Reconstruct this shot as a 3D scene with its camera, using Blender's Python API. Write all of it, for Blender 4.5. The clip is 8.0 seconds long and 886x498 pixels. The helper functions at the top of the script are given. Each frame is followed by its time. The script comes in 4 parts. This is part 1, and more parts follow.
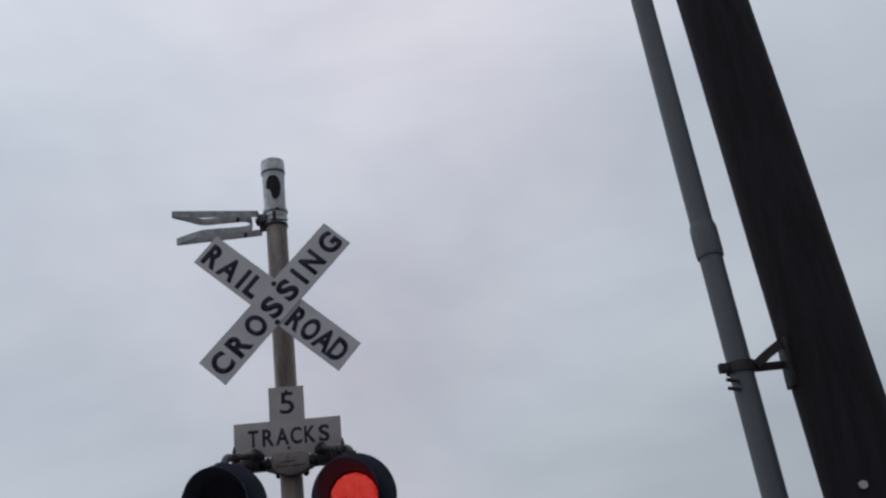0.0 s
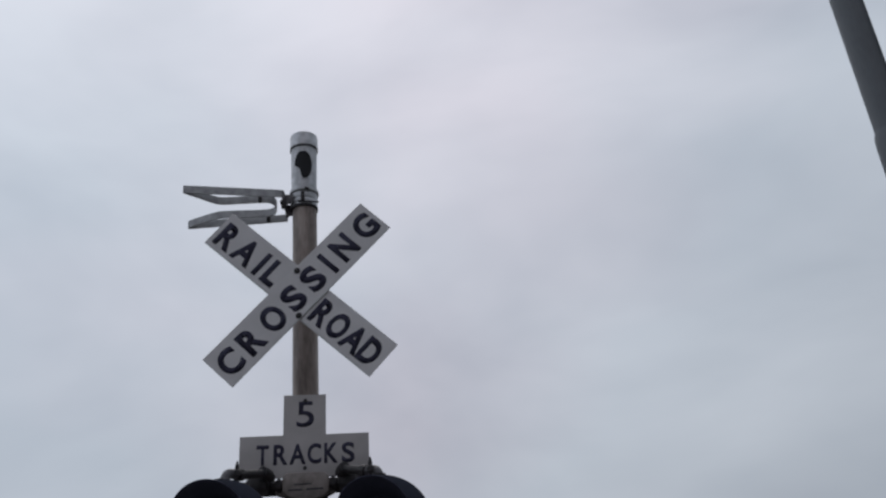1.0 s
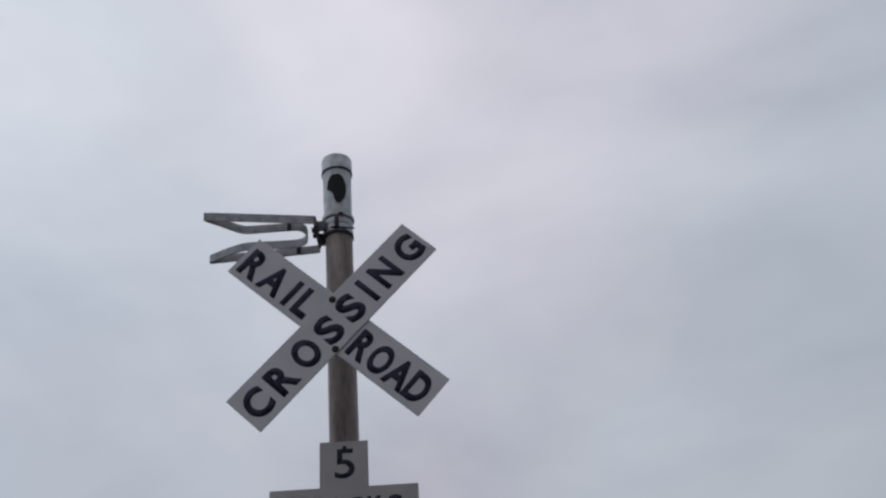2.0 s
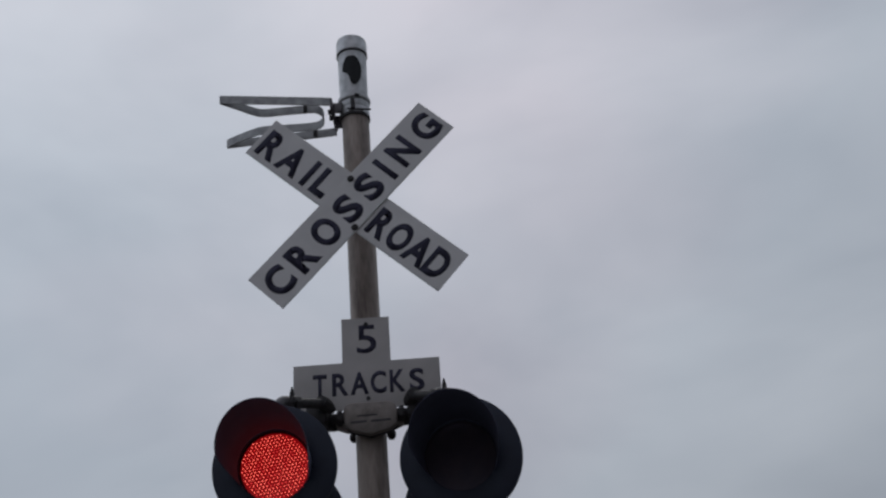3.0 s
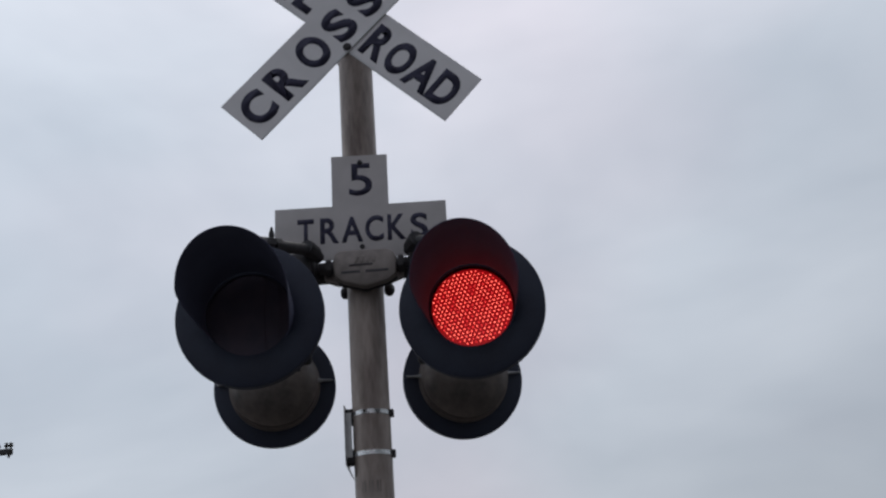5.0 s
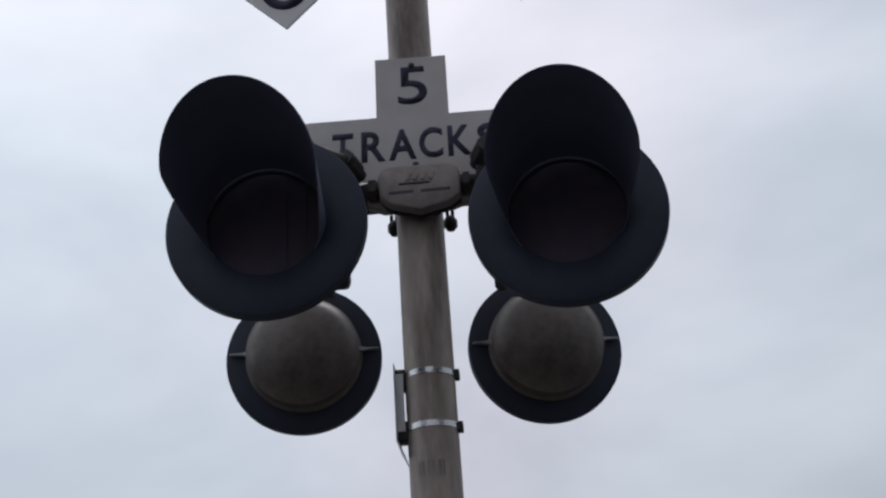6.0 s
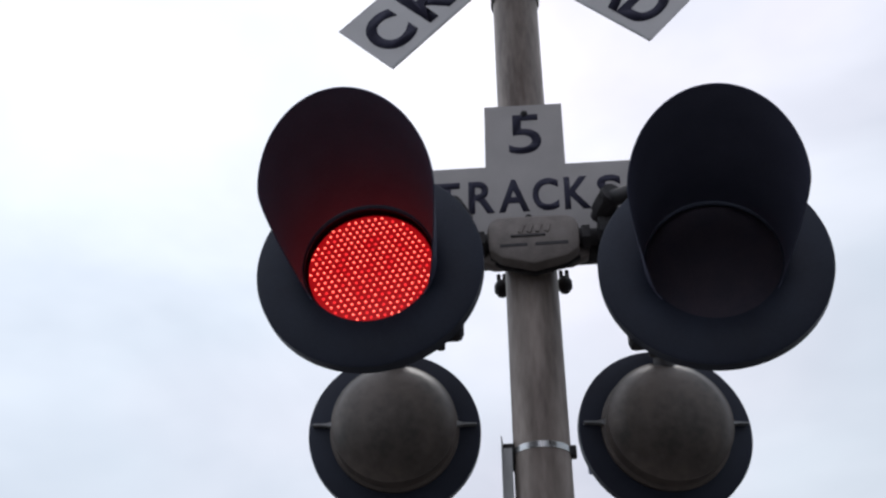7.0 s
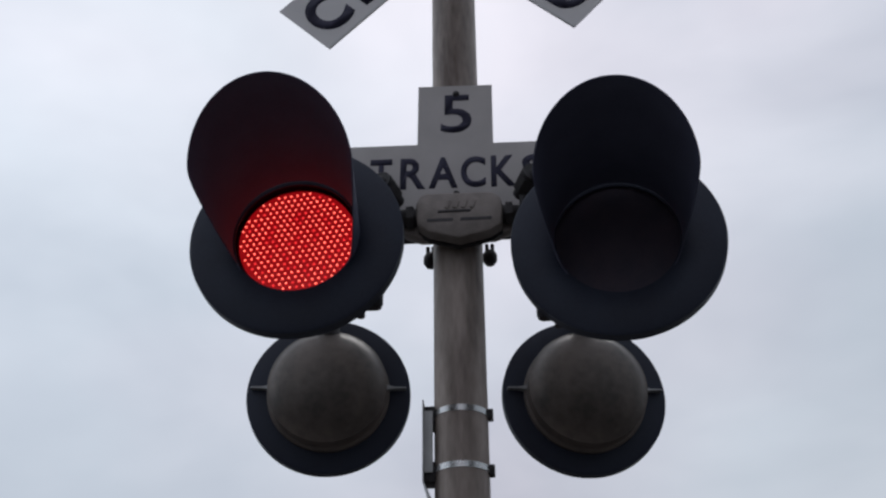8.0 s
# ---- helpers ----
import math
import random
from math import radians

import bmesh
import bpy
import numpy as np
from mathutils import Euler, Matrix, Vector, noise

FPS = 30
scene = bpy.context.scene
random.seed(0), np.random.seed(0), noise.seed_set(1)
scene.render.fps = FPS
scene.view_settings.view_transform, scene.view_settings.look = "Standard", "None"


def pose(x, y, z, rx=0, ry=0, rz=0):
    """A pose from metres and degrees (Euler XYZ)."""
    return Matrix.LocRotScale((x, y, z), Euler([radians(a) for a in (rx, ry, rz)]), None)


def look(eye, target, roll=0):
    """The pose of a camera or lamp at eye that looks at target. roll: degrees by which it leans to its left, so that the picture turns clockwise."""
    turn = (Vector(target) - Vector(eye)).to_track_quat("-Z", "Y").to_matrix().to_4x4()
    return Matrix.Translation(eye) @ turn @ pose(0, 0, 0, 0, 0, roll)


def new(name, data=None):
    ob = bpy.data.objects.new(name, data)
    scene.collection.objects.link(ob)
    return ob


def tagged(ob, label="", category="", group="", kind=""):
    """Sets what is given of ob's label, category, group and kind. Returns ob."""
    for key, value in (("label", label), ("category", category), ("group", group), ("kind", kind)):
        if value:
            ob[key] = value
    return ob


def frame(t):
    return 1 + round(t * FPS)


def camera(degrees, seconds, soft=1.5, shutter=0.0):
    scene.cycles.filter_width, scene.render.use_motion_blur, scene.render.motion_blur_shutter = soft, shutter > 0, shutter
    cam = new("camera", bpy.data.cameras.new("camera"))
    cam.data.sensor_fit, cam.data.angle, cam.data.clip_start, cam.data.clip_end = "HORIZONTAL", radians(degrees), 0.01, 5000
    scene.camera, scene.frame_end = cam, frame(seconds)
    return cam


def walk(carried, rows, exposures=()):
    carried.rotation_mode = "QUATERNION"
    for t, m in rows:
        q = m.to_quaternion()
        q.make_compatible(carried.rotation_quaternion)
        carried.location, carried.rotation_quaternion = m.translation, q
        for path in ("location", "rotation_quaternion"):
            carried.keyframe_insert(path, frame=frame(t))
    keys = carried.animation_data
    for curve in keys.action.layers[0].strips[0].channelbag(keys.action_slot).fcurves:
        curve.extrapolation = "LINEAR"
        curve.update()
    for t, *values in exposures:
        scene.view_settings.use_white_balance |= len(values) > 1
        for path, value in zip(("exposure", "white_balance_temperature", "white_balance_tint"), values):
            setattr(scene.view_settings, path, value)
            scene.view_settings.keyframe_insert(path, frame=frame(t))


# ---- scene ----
cam = camera(45.45, 8.0, soft=2.4)
PATH = [
    (0, 0.6176, -6.7154, 1.5966, 112.005, 6.483, -1.679),
    (0.2, 0.6139, -6.4575, 1.6058, 112.417, 5.830, -3.318),
    (0.3, 0.6086, -6.3509, 1.6098, 112.399, 5.329, -3.327),
    (0.4, 0.6050, -6.2072, 1.6159, 112.443, 4.979, -2.669),
    (0.5, 0.6016, -6.0910, 1.6208, 112.848, 4.792, -2.419),
    (0.7, 0.5836, -5.8652, 1.6226, 115.116, 3.445, -0.565),
    (0.8, 0.5718, -5.7513, 1.6207, 115.472, 3.335, -0.748),
    (0.9, 0.5675, -5.6193, 1.6230, 115.507, 3.472, -0.546),
    (1, 0.5560, -5.5028, 1.6254, 115.804, 3.502, -0.801),
    (1.2, 0.5301, -5.2546, 1.6366, 118.124, 2.003, -1.581),
    (2.3, 0.4067, -4.6672, 1.6153, 121.407, 4.626, 1.661),
    (2.5, 0.4298, -4.6502, 1.5817, 121.639, 4.125, 1.810),
    (2.7, 0.4117, -4.6568, 1.5588, 121.272, 4.191, 1.682),
    (2.8, 0.3973, -4.6569, 1.5366, 120.298, 4.386, 2.630),
    (2.9, 0.3999, -4.6551, 1.5107, 118.182, 4.448, 2.822),
    (3, 0.3925, -4.6684, 1.4981, 116.182, 4.493, 2.138),
    (3.1, 0.3941, -4.6710, 1.4974, 113.577, 3.819, 1.397),
    (3.2, 0.4015, -4.6744, 1.4964, 111.589, 3.000, 1.062),
    (3.3, 0.4142, -4.6831, 1.4979, 109.018, 3.560, 1.865),
    (3.4, 0.4231, -4.7084, 1.5027, 106.640, 3.584, 2.356),
    (3.5, 0.4320, -4.7000, 1.5024, 105.406, 3.244, 2.297),
    (3.6, 0.4362, -4.6883, 1.5058, 105.210, 3.025, 2.159),
    (3.7, 0.4393, -4.6726, 1.5050, 104.998, 2.907, 2.144),
    (3.8, 0.4428, -4.6645, 1.5087, 104.953, 2.623, 1.999),
    (4, 0.4404, -4.6421, 1.5055, 105.297, 2.252, 1.837),
    (4.2, 0.4328, -4.5747, 1.5016, 105.369, 1.835, 1.602),
    (5.3, 0.2735, -3.5144, 1.4609, 114.759, 4.502, 1.935),
    (5.5, 0.2451, -3.2794, 1.4354, 116.128, 3.156, 2.178),
    (5.6, 0.2284, -3.1814, 1.4246, 116.510, 3.251, 2.424),
    (5.7, 0.1997, -3.0906, 1.4103, 116.892, 3.985, 3.542),
    (5.8, 0.2077, -3.0080, 1.3857, 116.597, 4.434, 5.457),
    (5.9, 0.1856, -2.9112, 1.3862, 116.418, 5.041, 5.311),
    (6, 0.1744, -2.8059, 1.3941, 116.325, 3.678, 4.103),
    (6.1, 0.1580, -2.7376, 1.3861, 116.539, 3.567, 3.672),
    (6.2, 0.1441, -2.6786, 1.3817, 116.700, 2.137, 3.056),
    (6.3, 0.1224, -2.6225, 1.3906, 116.712, 1.227, 3.045),
    (6.4, 0.1024, -2.5916, 1.3970, 116.863, 1.082, 3.740),
    (6.5, 0.0936, -2.5403, 1.4060, 117.510, 0.202, 4.378),
    (6.6, 0.0804, -2.5153, 1.4044, 118.642, 0.212, 4.944),
    (6.7, 0.0599, -2.4787, 1.4195, 119.784, 0.770, 5.222),
    (6.8, 0.0417, -2.4756, 1.4245, 120.318, 0.782, 5.826),
    (6.9, 0.0247, -2.4728, 1.4251, 121.573, 0.827, 6.161),
    (7, 0.0144, -2.4699, 1.4222, 122.394, 0.433, 6.155),
    (7.2, 0.0107, -2.4670, 1.4090, 123.411, 0.411, 6.482),
    (7.3, 0.0118, -2.4612, 1.4071, 123.715, 0.348, 6.380),
    (7.5, 0.0344, -2.4701, 1.4056, 124.061, 0.326, 6.263),
    (7.6, 0.0490, -2.5026, 1.3938, 123.853, 0.256, 6.106),
    (7.8, 0.1079, -2.5293, 1.3674, 123.186, 0.111, 5.837),
    (7.9, 0.1191, -2.5718, 1.3513, 121.847, 0.587, 4.732),
    (8, 0.1391, -2.5997, 1.3548, 120.598, 0.513, 4.313),
]
EXPOSURES = [(0.0, -0.08), (1.0, -0.1), (2.5, -0.3), (3.0, -0.36), (3.5, -0.14), (4.2, 0.0), (5.5, 0.1), (6.0, 0.18), (6.5, 0.35), (7.0, 0.46), (7.5, 0.13), (8.0, 0.1)]
walk(cam, [(t, pose(x, y, z, rx, ry, rz)) for t, x, y, z, rx, ry, rz in PATH], EXPOSURES)

# ---- sky and sun ----
world = bpy.data.worlds.new("overcast_sky")
scene.world = world
world.use_nodes = True
wt = world.node_tree
wt.nodes.clear()


def wnode(kind, **values):
    n = wt.nodes.new(kind)
    for key, value in values.items():
        n.inputs[key.replace("_", " ")].default_value = value
    return n


sky = wt.nodes.new("ShaderNodeTexSky")
sky.sky_type, sky.sun_disc = "NISHITA", False
sky.sun_elevation, sky.sun_rotation = radians(58), radians(-20)
sky.air_density, sky.dust_density = 1.0, 3.0
coord = wt.nodes.new("ShaderNodeTexCoord")
split = wt.nodes.new("ShaderNodeSeparateXYZ")
stretch = wnode("ShaderNodeMapping", Scale=(1.0, 1.0, 1.9), Rotation=(0.2, 0.1, 0.5))
big = wnode("ShaderNodeTexNoise", Scale=2.5, Detail=4.5, Roughness=0.52, Distortion=0.25)
tint = wnode("ShaderNodeTexNoise", Scale=2.0, Detail=2.0)
wide = wt.nodes.new("ShaderNodeMath")
wide.operation = "ABSOLUTE"
blend = wt.nodes.new("ShaderNodeMath")
blend.operation = "MULTIPLY_ADD"
blend.inputs[1].default_value = 0.9
ramp = wt.nodes.new("ShaderNodeValToRGB")
ramp.color_ramp.elements[0].position, ramp.color_ramp.elements[0].color = 0.31, (0.472, 0.499, 0.575, 1)
ramp.color_ramp.elements[1].position, ramp.color_ramp.elements[1].color = 0.69, (0.664, 0.678, 0.753, 1)
hue = wt.nodes.new("ShaderNodeValToRGB")
hue.color_ramp.elements[0].position, hue.color_ramp.elements[0].color = 0.42, (1.04, 0.985, 0.992, 1)
hue.color_ramp.elements[1].position, hue.color_ramp.elements[1].color = 0.84, (0.952, 1.010, 1.014, 1)
times = wt.nodes.new("ShaderNodeMix")
times.data_type, times.blend_type = "RGBA", "MULTIPLY"
times.inputs[0].default_value = 1.0
clear = wt.nodes.new("ShaderNodeMix")
clear.data_type, clear.blend_type = "RGBA", "MULTIPLY"
clear.inputs[0].default_value = 1.0
clear.inputs[7].default_value = (0.1, 0.1, 0.1, 1)
cover = wt.nodes.new("ShaderNodeMix")
cover.data_type = "RGBA"
cover.inputs[0].default_value = 0.94
lift = wt.nodes.new("ShaderNodeMath")
lift.operation = "MULTIPLY_ADD"
lift.inputs[1].default_value, lift.inputs[2].default_value = 0.66, 0.570
toward = wt.nodes.new("ShaderNodeMath")
toward.operation = "MULTIPLY_ADD"
toward.inputs[1].default_value = 0.20
aside = wt.nodes.new("ShaderNodeMath")
aside.operation = "MULTIPLY_ADD"
aside.inputs[1].default_value = -0.25
level = wt.nodes.new("ShaderNodeVectorMath")
level.operation = "SCALE"
back = wnode("ShaderNodeBackground", Strength=1.0)
out = wt.nodes.new("ShaderNodeOutputWorld")
for a, b in (
    (coord.outputs["Generated"], stretch.inputs["Vector"]),
    (stretch.outputs[0], big.inputs["Vector"]),
    (stretch.outputs[0], tint.inputs["Vector"]),
    (big.outputs[0], ramp.inputs[0]),
    (split.outputs[0], wide.inputs[0]),
    (wide.outputs[0], blend.inputs[0]),
    (tint.outputs[0], blend.inputs[2]),
    (blend.outputs[0], hue.inputs[0]),
    (ramp.outputs[0], times.inputs[6]),
    (hue.outputs[0], times.inputs[7]),
    (sky.outputs[0], clear.inputs[6]),
    (clear.outputs[2], cover.inputs[6]),
    (times.outputs[2], cover.inputs[7]),
    (coord.outputs["Generated"], split.inputs[0]),
    (split.outputs[2], lift.inputs[0]),
    (split.outputs[1], toward.inputs[0]),
    (lift.outputs[0], toward.inputs[2]),
    (cover.outputs[2], level.inputs[0]),
    (split.outputs[0], aside.inputs[0]),
    (toward.outputs[0], aside.inputs[2]),
    (aside.outputs[0], level.inputs["Scale"]),
    (level.outputs[0], back.inputs["Color"]),
    (back.outputs[0], out.inputs["Surface"]),
):
    wt.links.new(a, b)

sun = new("sun", bpy.data.lights.new("sun", "SUN"))
sun.data.energy, sun.data.angle, sun.data.color = 0.6, radians(25), (1.0, 0.97, 0.93)
sun.matrix_world = look((4, 18, 30), (0, 0, 0))


# ---- materials ----
def material(name, low, high, rough=0.6, metal=0.0, scale=14.0, fine=120.0, bump=0.15, spec=0.5, stretch_z=1.0, glow=None, strength=0.0):
    """A surface whose colour wanders between low and high at two scales, with fine relief."""
    m = bpy.data.materials.new(name)
    m.use_nodes = True
    t = m.node_tree
    b = t.nodes["Principled BSDF"]
    b.inputs["Metallic"].default_value = metal
    b.inputs["Specular IOR Level"].default_value = spec
    co = t.nodes.new("ShaderNodeTexCoord")
    mp = t.nodes.new("ShaderNodeMapping")
    mp.inputs["Scale"].default_value = (1, 1, stretch_z)
    n1 = t.nodes.new("ShaderNodeTexNoise")
    n1.inputs["Scale"].default_value, n1.inputs["Detail"].default_value = scale, 5.0
    n2 = t.nodes.new("ShaderNodeTexNoise")
    n2.inputs["Scale"].default_value, n2.inputs["Detail"].default_value = fine, 3.0
    add = t.nodes.new("ShaderNodeMath")
    add.operation = "MULTIPLY_ADD"
    add.inputs[1].default_value = 0.35
    r = t.nodes.new("ShaderNodeValToRGB")
    r.color_ramp.elements[0].position, r.color_ramp.elements[0].color = 0.48, (*low, 1)
    r.color_ramp.elements[1].position, r.color_ramp.elements[1].color = 0.86, (*high, 1)
    rr = t.nodes.new("ShaderNodeMapRange")
    rr.inputs["To Min"].default_value, rr.inputs["To Max"].default_value = max(0.02, rough - 0.1), min(1.0, rough + 0.12)
    bp = t.nodes.new("ShaderNodeBump")
    bp.inputs["Strength"].default_value, bp.inputs["Distance"].default_value = bump, 0.004
    for a, z in (
        (co.outputs["Object"], mp.inputs["Vector"]),
        (mp.outputs[0], n1.inputs["Vector"]),
        (mp.outputs[0], n2.inputs["Vector"]),
        (n2.outputs[0], add.inputs[0]),
        (n1.outputs[0], add.inputs[2]),
        (add.outputs[0], r.inputs[0]),
        (r.outputs[0], b.inputs["Base Color"]),
        (n1.outputs[0], rr.inputs["Value"]),
        (rr.outputs[0], b.inputs["Roughness"]),
        (n2.outputs[0], bp.inputs["Height"]),
        (bp.outputs[0], b.inputs["Normal"]),
    ):
        t.links.new(a, z)
    if glow:
        b.inputs["Emission Color"].default_value = (*glow, 1)
        b.inputs["Emission Strength"].default_value = strength
    return m


SHEETING = material("white_reflective_sheeting", (0.60, 0.575, 0.58), (0.70, 0.675, 0.68), 0.45, 0, 6, 300, 0.04)
# Darker than SHEETING: the dimness of sheeting seen from below is in the colour
DIMMED_SHEETING = material("dimmed_white_sheeting", (0.375, 0.347, 0.342), (0.46, 0.427, 0.422), 0.5, 0, 7, 300, 0.05)
LETTER_BLACK = material("black_letter_film", (0.030, 0.028, 0.050), (0.048, 0.045, 0.075), 0.7, 0, 20, 300, 0.02, 0.2)
SIGN_BACK = material("bare_aluminium_sheet", (0.45, 0.45, 0.46), (0.58, 0.58, 0.6), 0.42, 0.85, 10, 200, 0.05)
GALVANISED = material("galvanised_pipe", (0.14, 0.108, 0.095), (0.40, 0.335, 0.300), 0.5, 0.3, 11, 70, 0.2, 0.5, 0.22)
BRIGHT_ZINC = material("bright_galvanised_steel", (0.33, 0.33, 0.34), (0.58, 0.58, 0.60), 0.38, 0.6, 22, 160, 0.15)
BRACKET_ZINC = material("dull_galvanised_strip", (0.27, 0.27, 0.28), (0.44, 0.44, 0.45), 0.5, 0.4, 22, 160, 0.15)
BAND_STEEL = material("stainless_band", (0.6, 0.6, 0.6), (0.75, 0.75, 0.75), 0.25, 0.9, 20, 200, 0.05)
CAST = material("cast_aluminium_paint", (0.18, 0.152, 0.140), (0.29, 0.252, 0.234), 0.6, 0.2, 18, 220, 0.3)
SIGNAL_BLACK = material("black_signal_paint", (0.016, 0.0185, 0.034), (0.026, 0.031, 0.052), 0.55, 0, 6, 200, 0.08, 0.3)
# Black lifted to blue-grey: veiling glare over the visors is put into the colour
VISOR_INSIDE = material("hazed_black_visor_paint", (0.078, 0.081, 0.126), (0.105, 0.109, 0.164), 0.75, 0, 6, 200, 0.06, 0.25)
HOUSING = material("dusty_black_lamp_casting", (0.054, 0.043, 0.038), (0.146, 0.116, 0.101), 0.5, 0, 7, 45, 0.14)
DARK_FITTING = material("dark_iron_fitting", (0.016, 0.014, 0.017), (0.046, 0.040, 0.041), 0.6, 0.2, 30, 200, 0.3)
GREY_FITTING = material("weathered_grey_fitting", (0.085, 0.08, 0.085), (0.18, 0.17, 0.18), 0.55, 0.3, 25, 200, 0.2)
DUSTY_FITTING = material("dusty_dark_elbow", (0.034, 0.030, 0.034), (0.075, 0.068, 0.072), 0.6, 0.2, 25, 200, 0.2)
# Dark lens raised too, with the glare haze held in its base colour
UNLIT_LENS = material("hazed_unlit_red_lens", (0.043, 0.036, 0.055), (0.066, 0.049, 0.068), 0.6, 0, 14, 200, 0.2, 0.3)
LED_RED = material("red_led_board", (0.1, 0.004, 0.004), (0.16, 0.006, 0.006), 0.4, 0, 30, 200, 0.1, 0.5, 1, (1.0, 0.010, 0.018), 0.24)
LED_DOT = material("lit_red_led", (0.5, 0.08, 0.06), (0.6, 0.1, 0.08), 0.3, 0, 30, 200, 0.0, 0.5, 1, (1.0, 0.03, 0.035), 0.8)
LED_TIP = material("lit_led_tip", (0.5, 0.1, 0.08), (0.6, 0.12, 0.1), 0.3, 0, 30, 200, 0.0, 0.5, 1, (1.0, 0.20, 0.14), 3.0)
HOLE_BLACK = material("bell_opening_shade", (0.006, 0.006, 0.008), (0.014, 0.014, 0.018), 0.8, 0, 20, 100, 0.1)
POLE_WOOD = material("creosoted_pole_wood", (0.0085, 0.006, 0.008), (0.024, 0.0185, 0.024), 0.85, 0, 26, 150, 0.8, 0.3, 0.05)
CONDUIT_GREY = material("grey_pvc_conduit", (0.075, 0.082, 0.092), (0.115, 0.125, 0.137), 0.5, 0, 6, 160, 0.08, 0.5, 0.2)
ASPHALT = material("asphalt_and_gravel", (0.035, 0.035, 0.036), (0.085, 0.082, 0.078), 0.9, 0, 3, 60, 0.5)
CAR_ORANGE = material("faded_orange_paint", (0.36, 0.148, 0.042), (0.52, 0.235, 0.070), 0.6, 0, 1.2, 9, 0.2, 0.4, 0.4)
CAR_WHITE = material("dirty_white_paint", (0.62, 0.595, 0.565), (0.84, 0.81, 0.77), 0.6, 0, 2, 12, 0.2)
CAR_BEIGE = material("beige_steel_paint", (0.50, 0.43, 0.35), (0.64, 0.57, 0.47), 0.6, 0, 2, 12, 0.2)
CAR_DARK = material("sooty_underframe", (0.02, 0.018, 0.016), (0.05, 0.045, 0.04), 0.8, 0.2, 4, 30, 0.3)
TANK_GREY = material("grey_tank_steel", (0.19, 0.178, 0.185), (0.28, 0.262, 0.268), 0.55, 0.2, 1.5, 8, 0.2, 0.5, 0.3)
BIN_GREY = material("dark_grey_bin_paint", (0.085, 0.085, 0.10), (0.13, 0.13, 0.15), 0.6, 0, 1.0, 9, 0.15)
PALE_GREY = material("pale_grey_tank_paint", (0.36, 0.35, 0.36), (0.5, 0.49, 0.5), 0.5, 0, 2, 20, 0.1)
WALL_CREAM = material("cream_siding", (0.40, 0.36, 0.28), (0.50, 0.46, 0.37), 0.75, 0, 1.0, 12, 0.2)
GUTTER = material("cream_metal_gutter", (0.46, 0.43, 0.35), (0.56, 0.53, 0.45), 0.5, 0, 2, 20, 0.1)
ROOF_DARK = material("dark_slate_shingles", (0.024, 0.029, 0.036), (0.052, 0.060, 0.070), 0.95, 0, 1.5, 12, 0.6, 0.08)
FAR_WOOD = material("weathered_far_pole_wood", (0.03, 0.028, 0.03), (0.07, 0.065, 0.065), 0.85, 0, 3, 30, 0.3)
LAMP_GREY = material("street_lamp_steel", (0.05, 0.055, 0.06), (0.10, 0.105, 0.11), 0.55, 0.4, 5, 40, 0.1)
GLASS_CLEAR = material("insulator_porcelain", (0.4, 0.4, 0.42), (0.55, 0.55, 0.57), 0.3, 0, 9, 40, 0.05)
WIRE = material("black_cable", (0.02, 0.02, 0.022), (0.04, 0.04, 0.042), 0.7, 0, 9, 40, 0.05)
TWIG = material("bare_twigs", (0.035, 0.03, 0.027), (0.08, 0.07, 0.06), 0.9, 0, 9, 40, 0.2)
PLATE_WHITE = material("white_plate", (0.5, 0.5, 0.5), (0.62, 0.62, 0.62), 0.45, 0.1, 9, 80, 0.05)
RAIL_STEEL = material("rusty_rail_steel", (0.09, 0.055, 0.04), (0.2, 0.14, 0.11), 0.6, 0.6, 6, 60, 0.3)


# ---- building helpers ----
def thing(name, label, category, m=None, group="", kind=""):
    ob = new(name)
    ob.empty_display_size = 0.05
    ob.matrix_basis = m or Matrix.Identity(4)
    return tagged(ob, label, category, group, kind)


def part(name, bm, mat, parent, label="", smooth=True, m=None):
    bmesh.ops.recalc_face_normals(bm, faces=bm.faces)
    me = bpy.data.meshes.new(name)
    bm.to_mesh(me)
    bm.free()
    for mt in mat if isinstance(mat, (list, tuple)) else (mat,):
        me.materials.append(mt)
    if smooth:
        me.shade_smooth()
        me.set_sharp_from_angle(angle=radians(38))
    ob = new(name, me)
    ob.parent = parent
    if m:
        ob.matrix_basis = m
    if label:
        ob["label"] = label
    return ob


def box(bm, lo, hi, bevel=0.0, segments=2, m=None):
    mid = [(a + b) / 2 for a, b in zip(lo, hi)]
    size = [b - a for a, b in zip(lo, hi)]
    made = bmesh.ops.create_cube(bm, size=1.0, matrix=(m or Matrix.Identity(4)) @ Matrix.Translation(mid) @ Matrix.Diagonal((*size, 1)))
    if bevel:
        edges = list({e for v in made["verts"] for e in v.link_edges})
        bmesh.ops.bevel(bm, geom=edges, offset=bevel, segments=segments, profile=0.5, affect="EDGES")
    return bm


def rod(bm, a, b, r1, r2=None, seg=16, caps=True):
    a, b = Vector(a), Vector(b)
    d = b - a
    m = Matrix.Translation((a + b) / 2) @ d.to_track_quat("Z", "Y").to_matrix().to_4x4()
    bmesh.ops.create_cone(bm, cap_ends=caps, segments=seg, radius1=r1, radius2=r1 if r2 is None else r2, depth=d.length, matrix=m)
    return bm


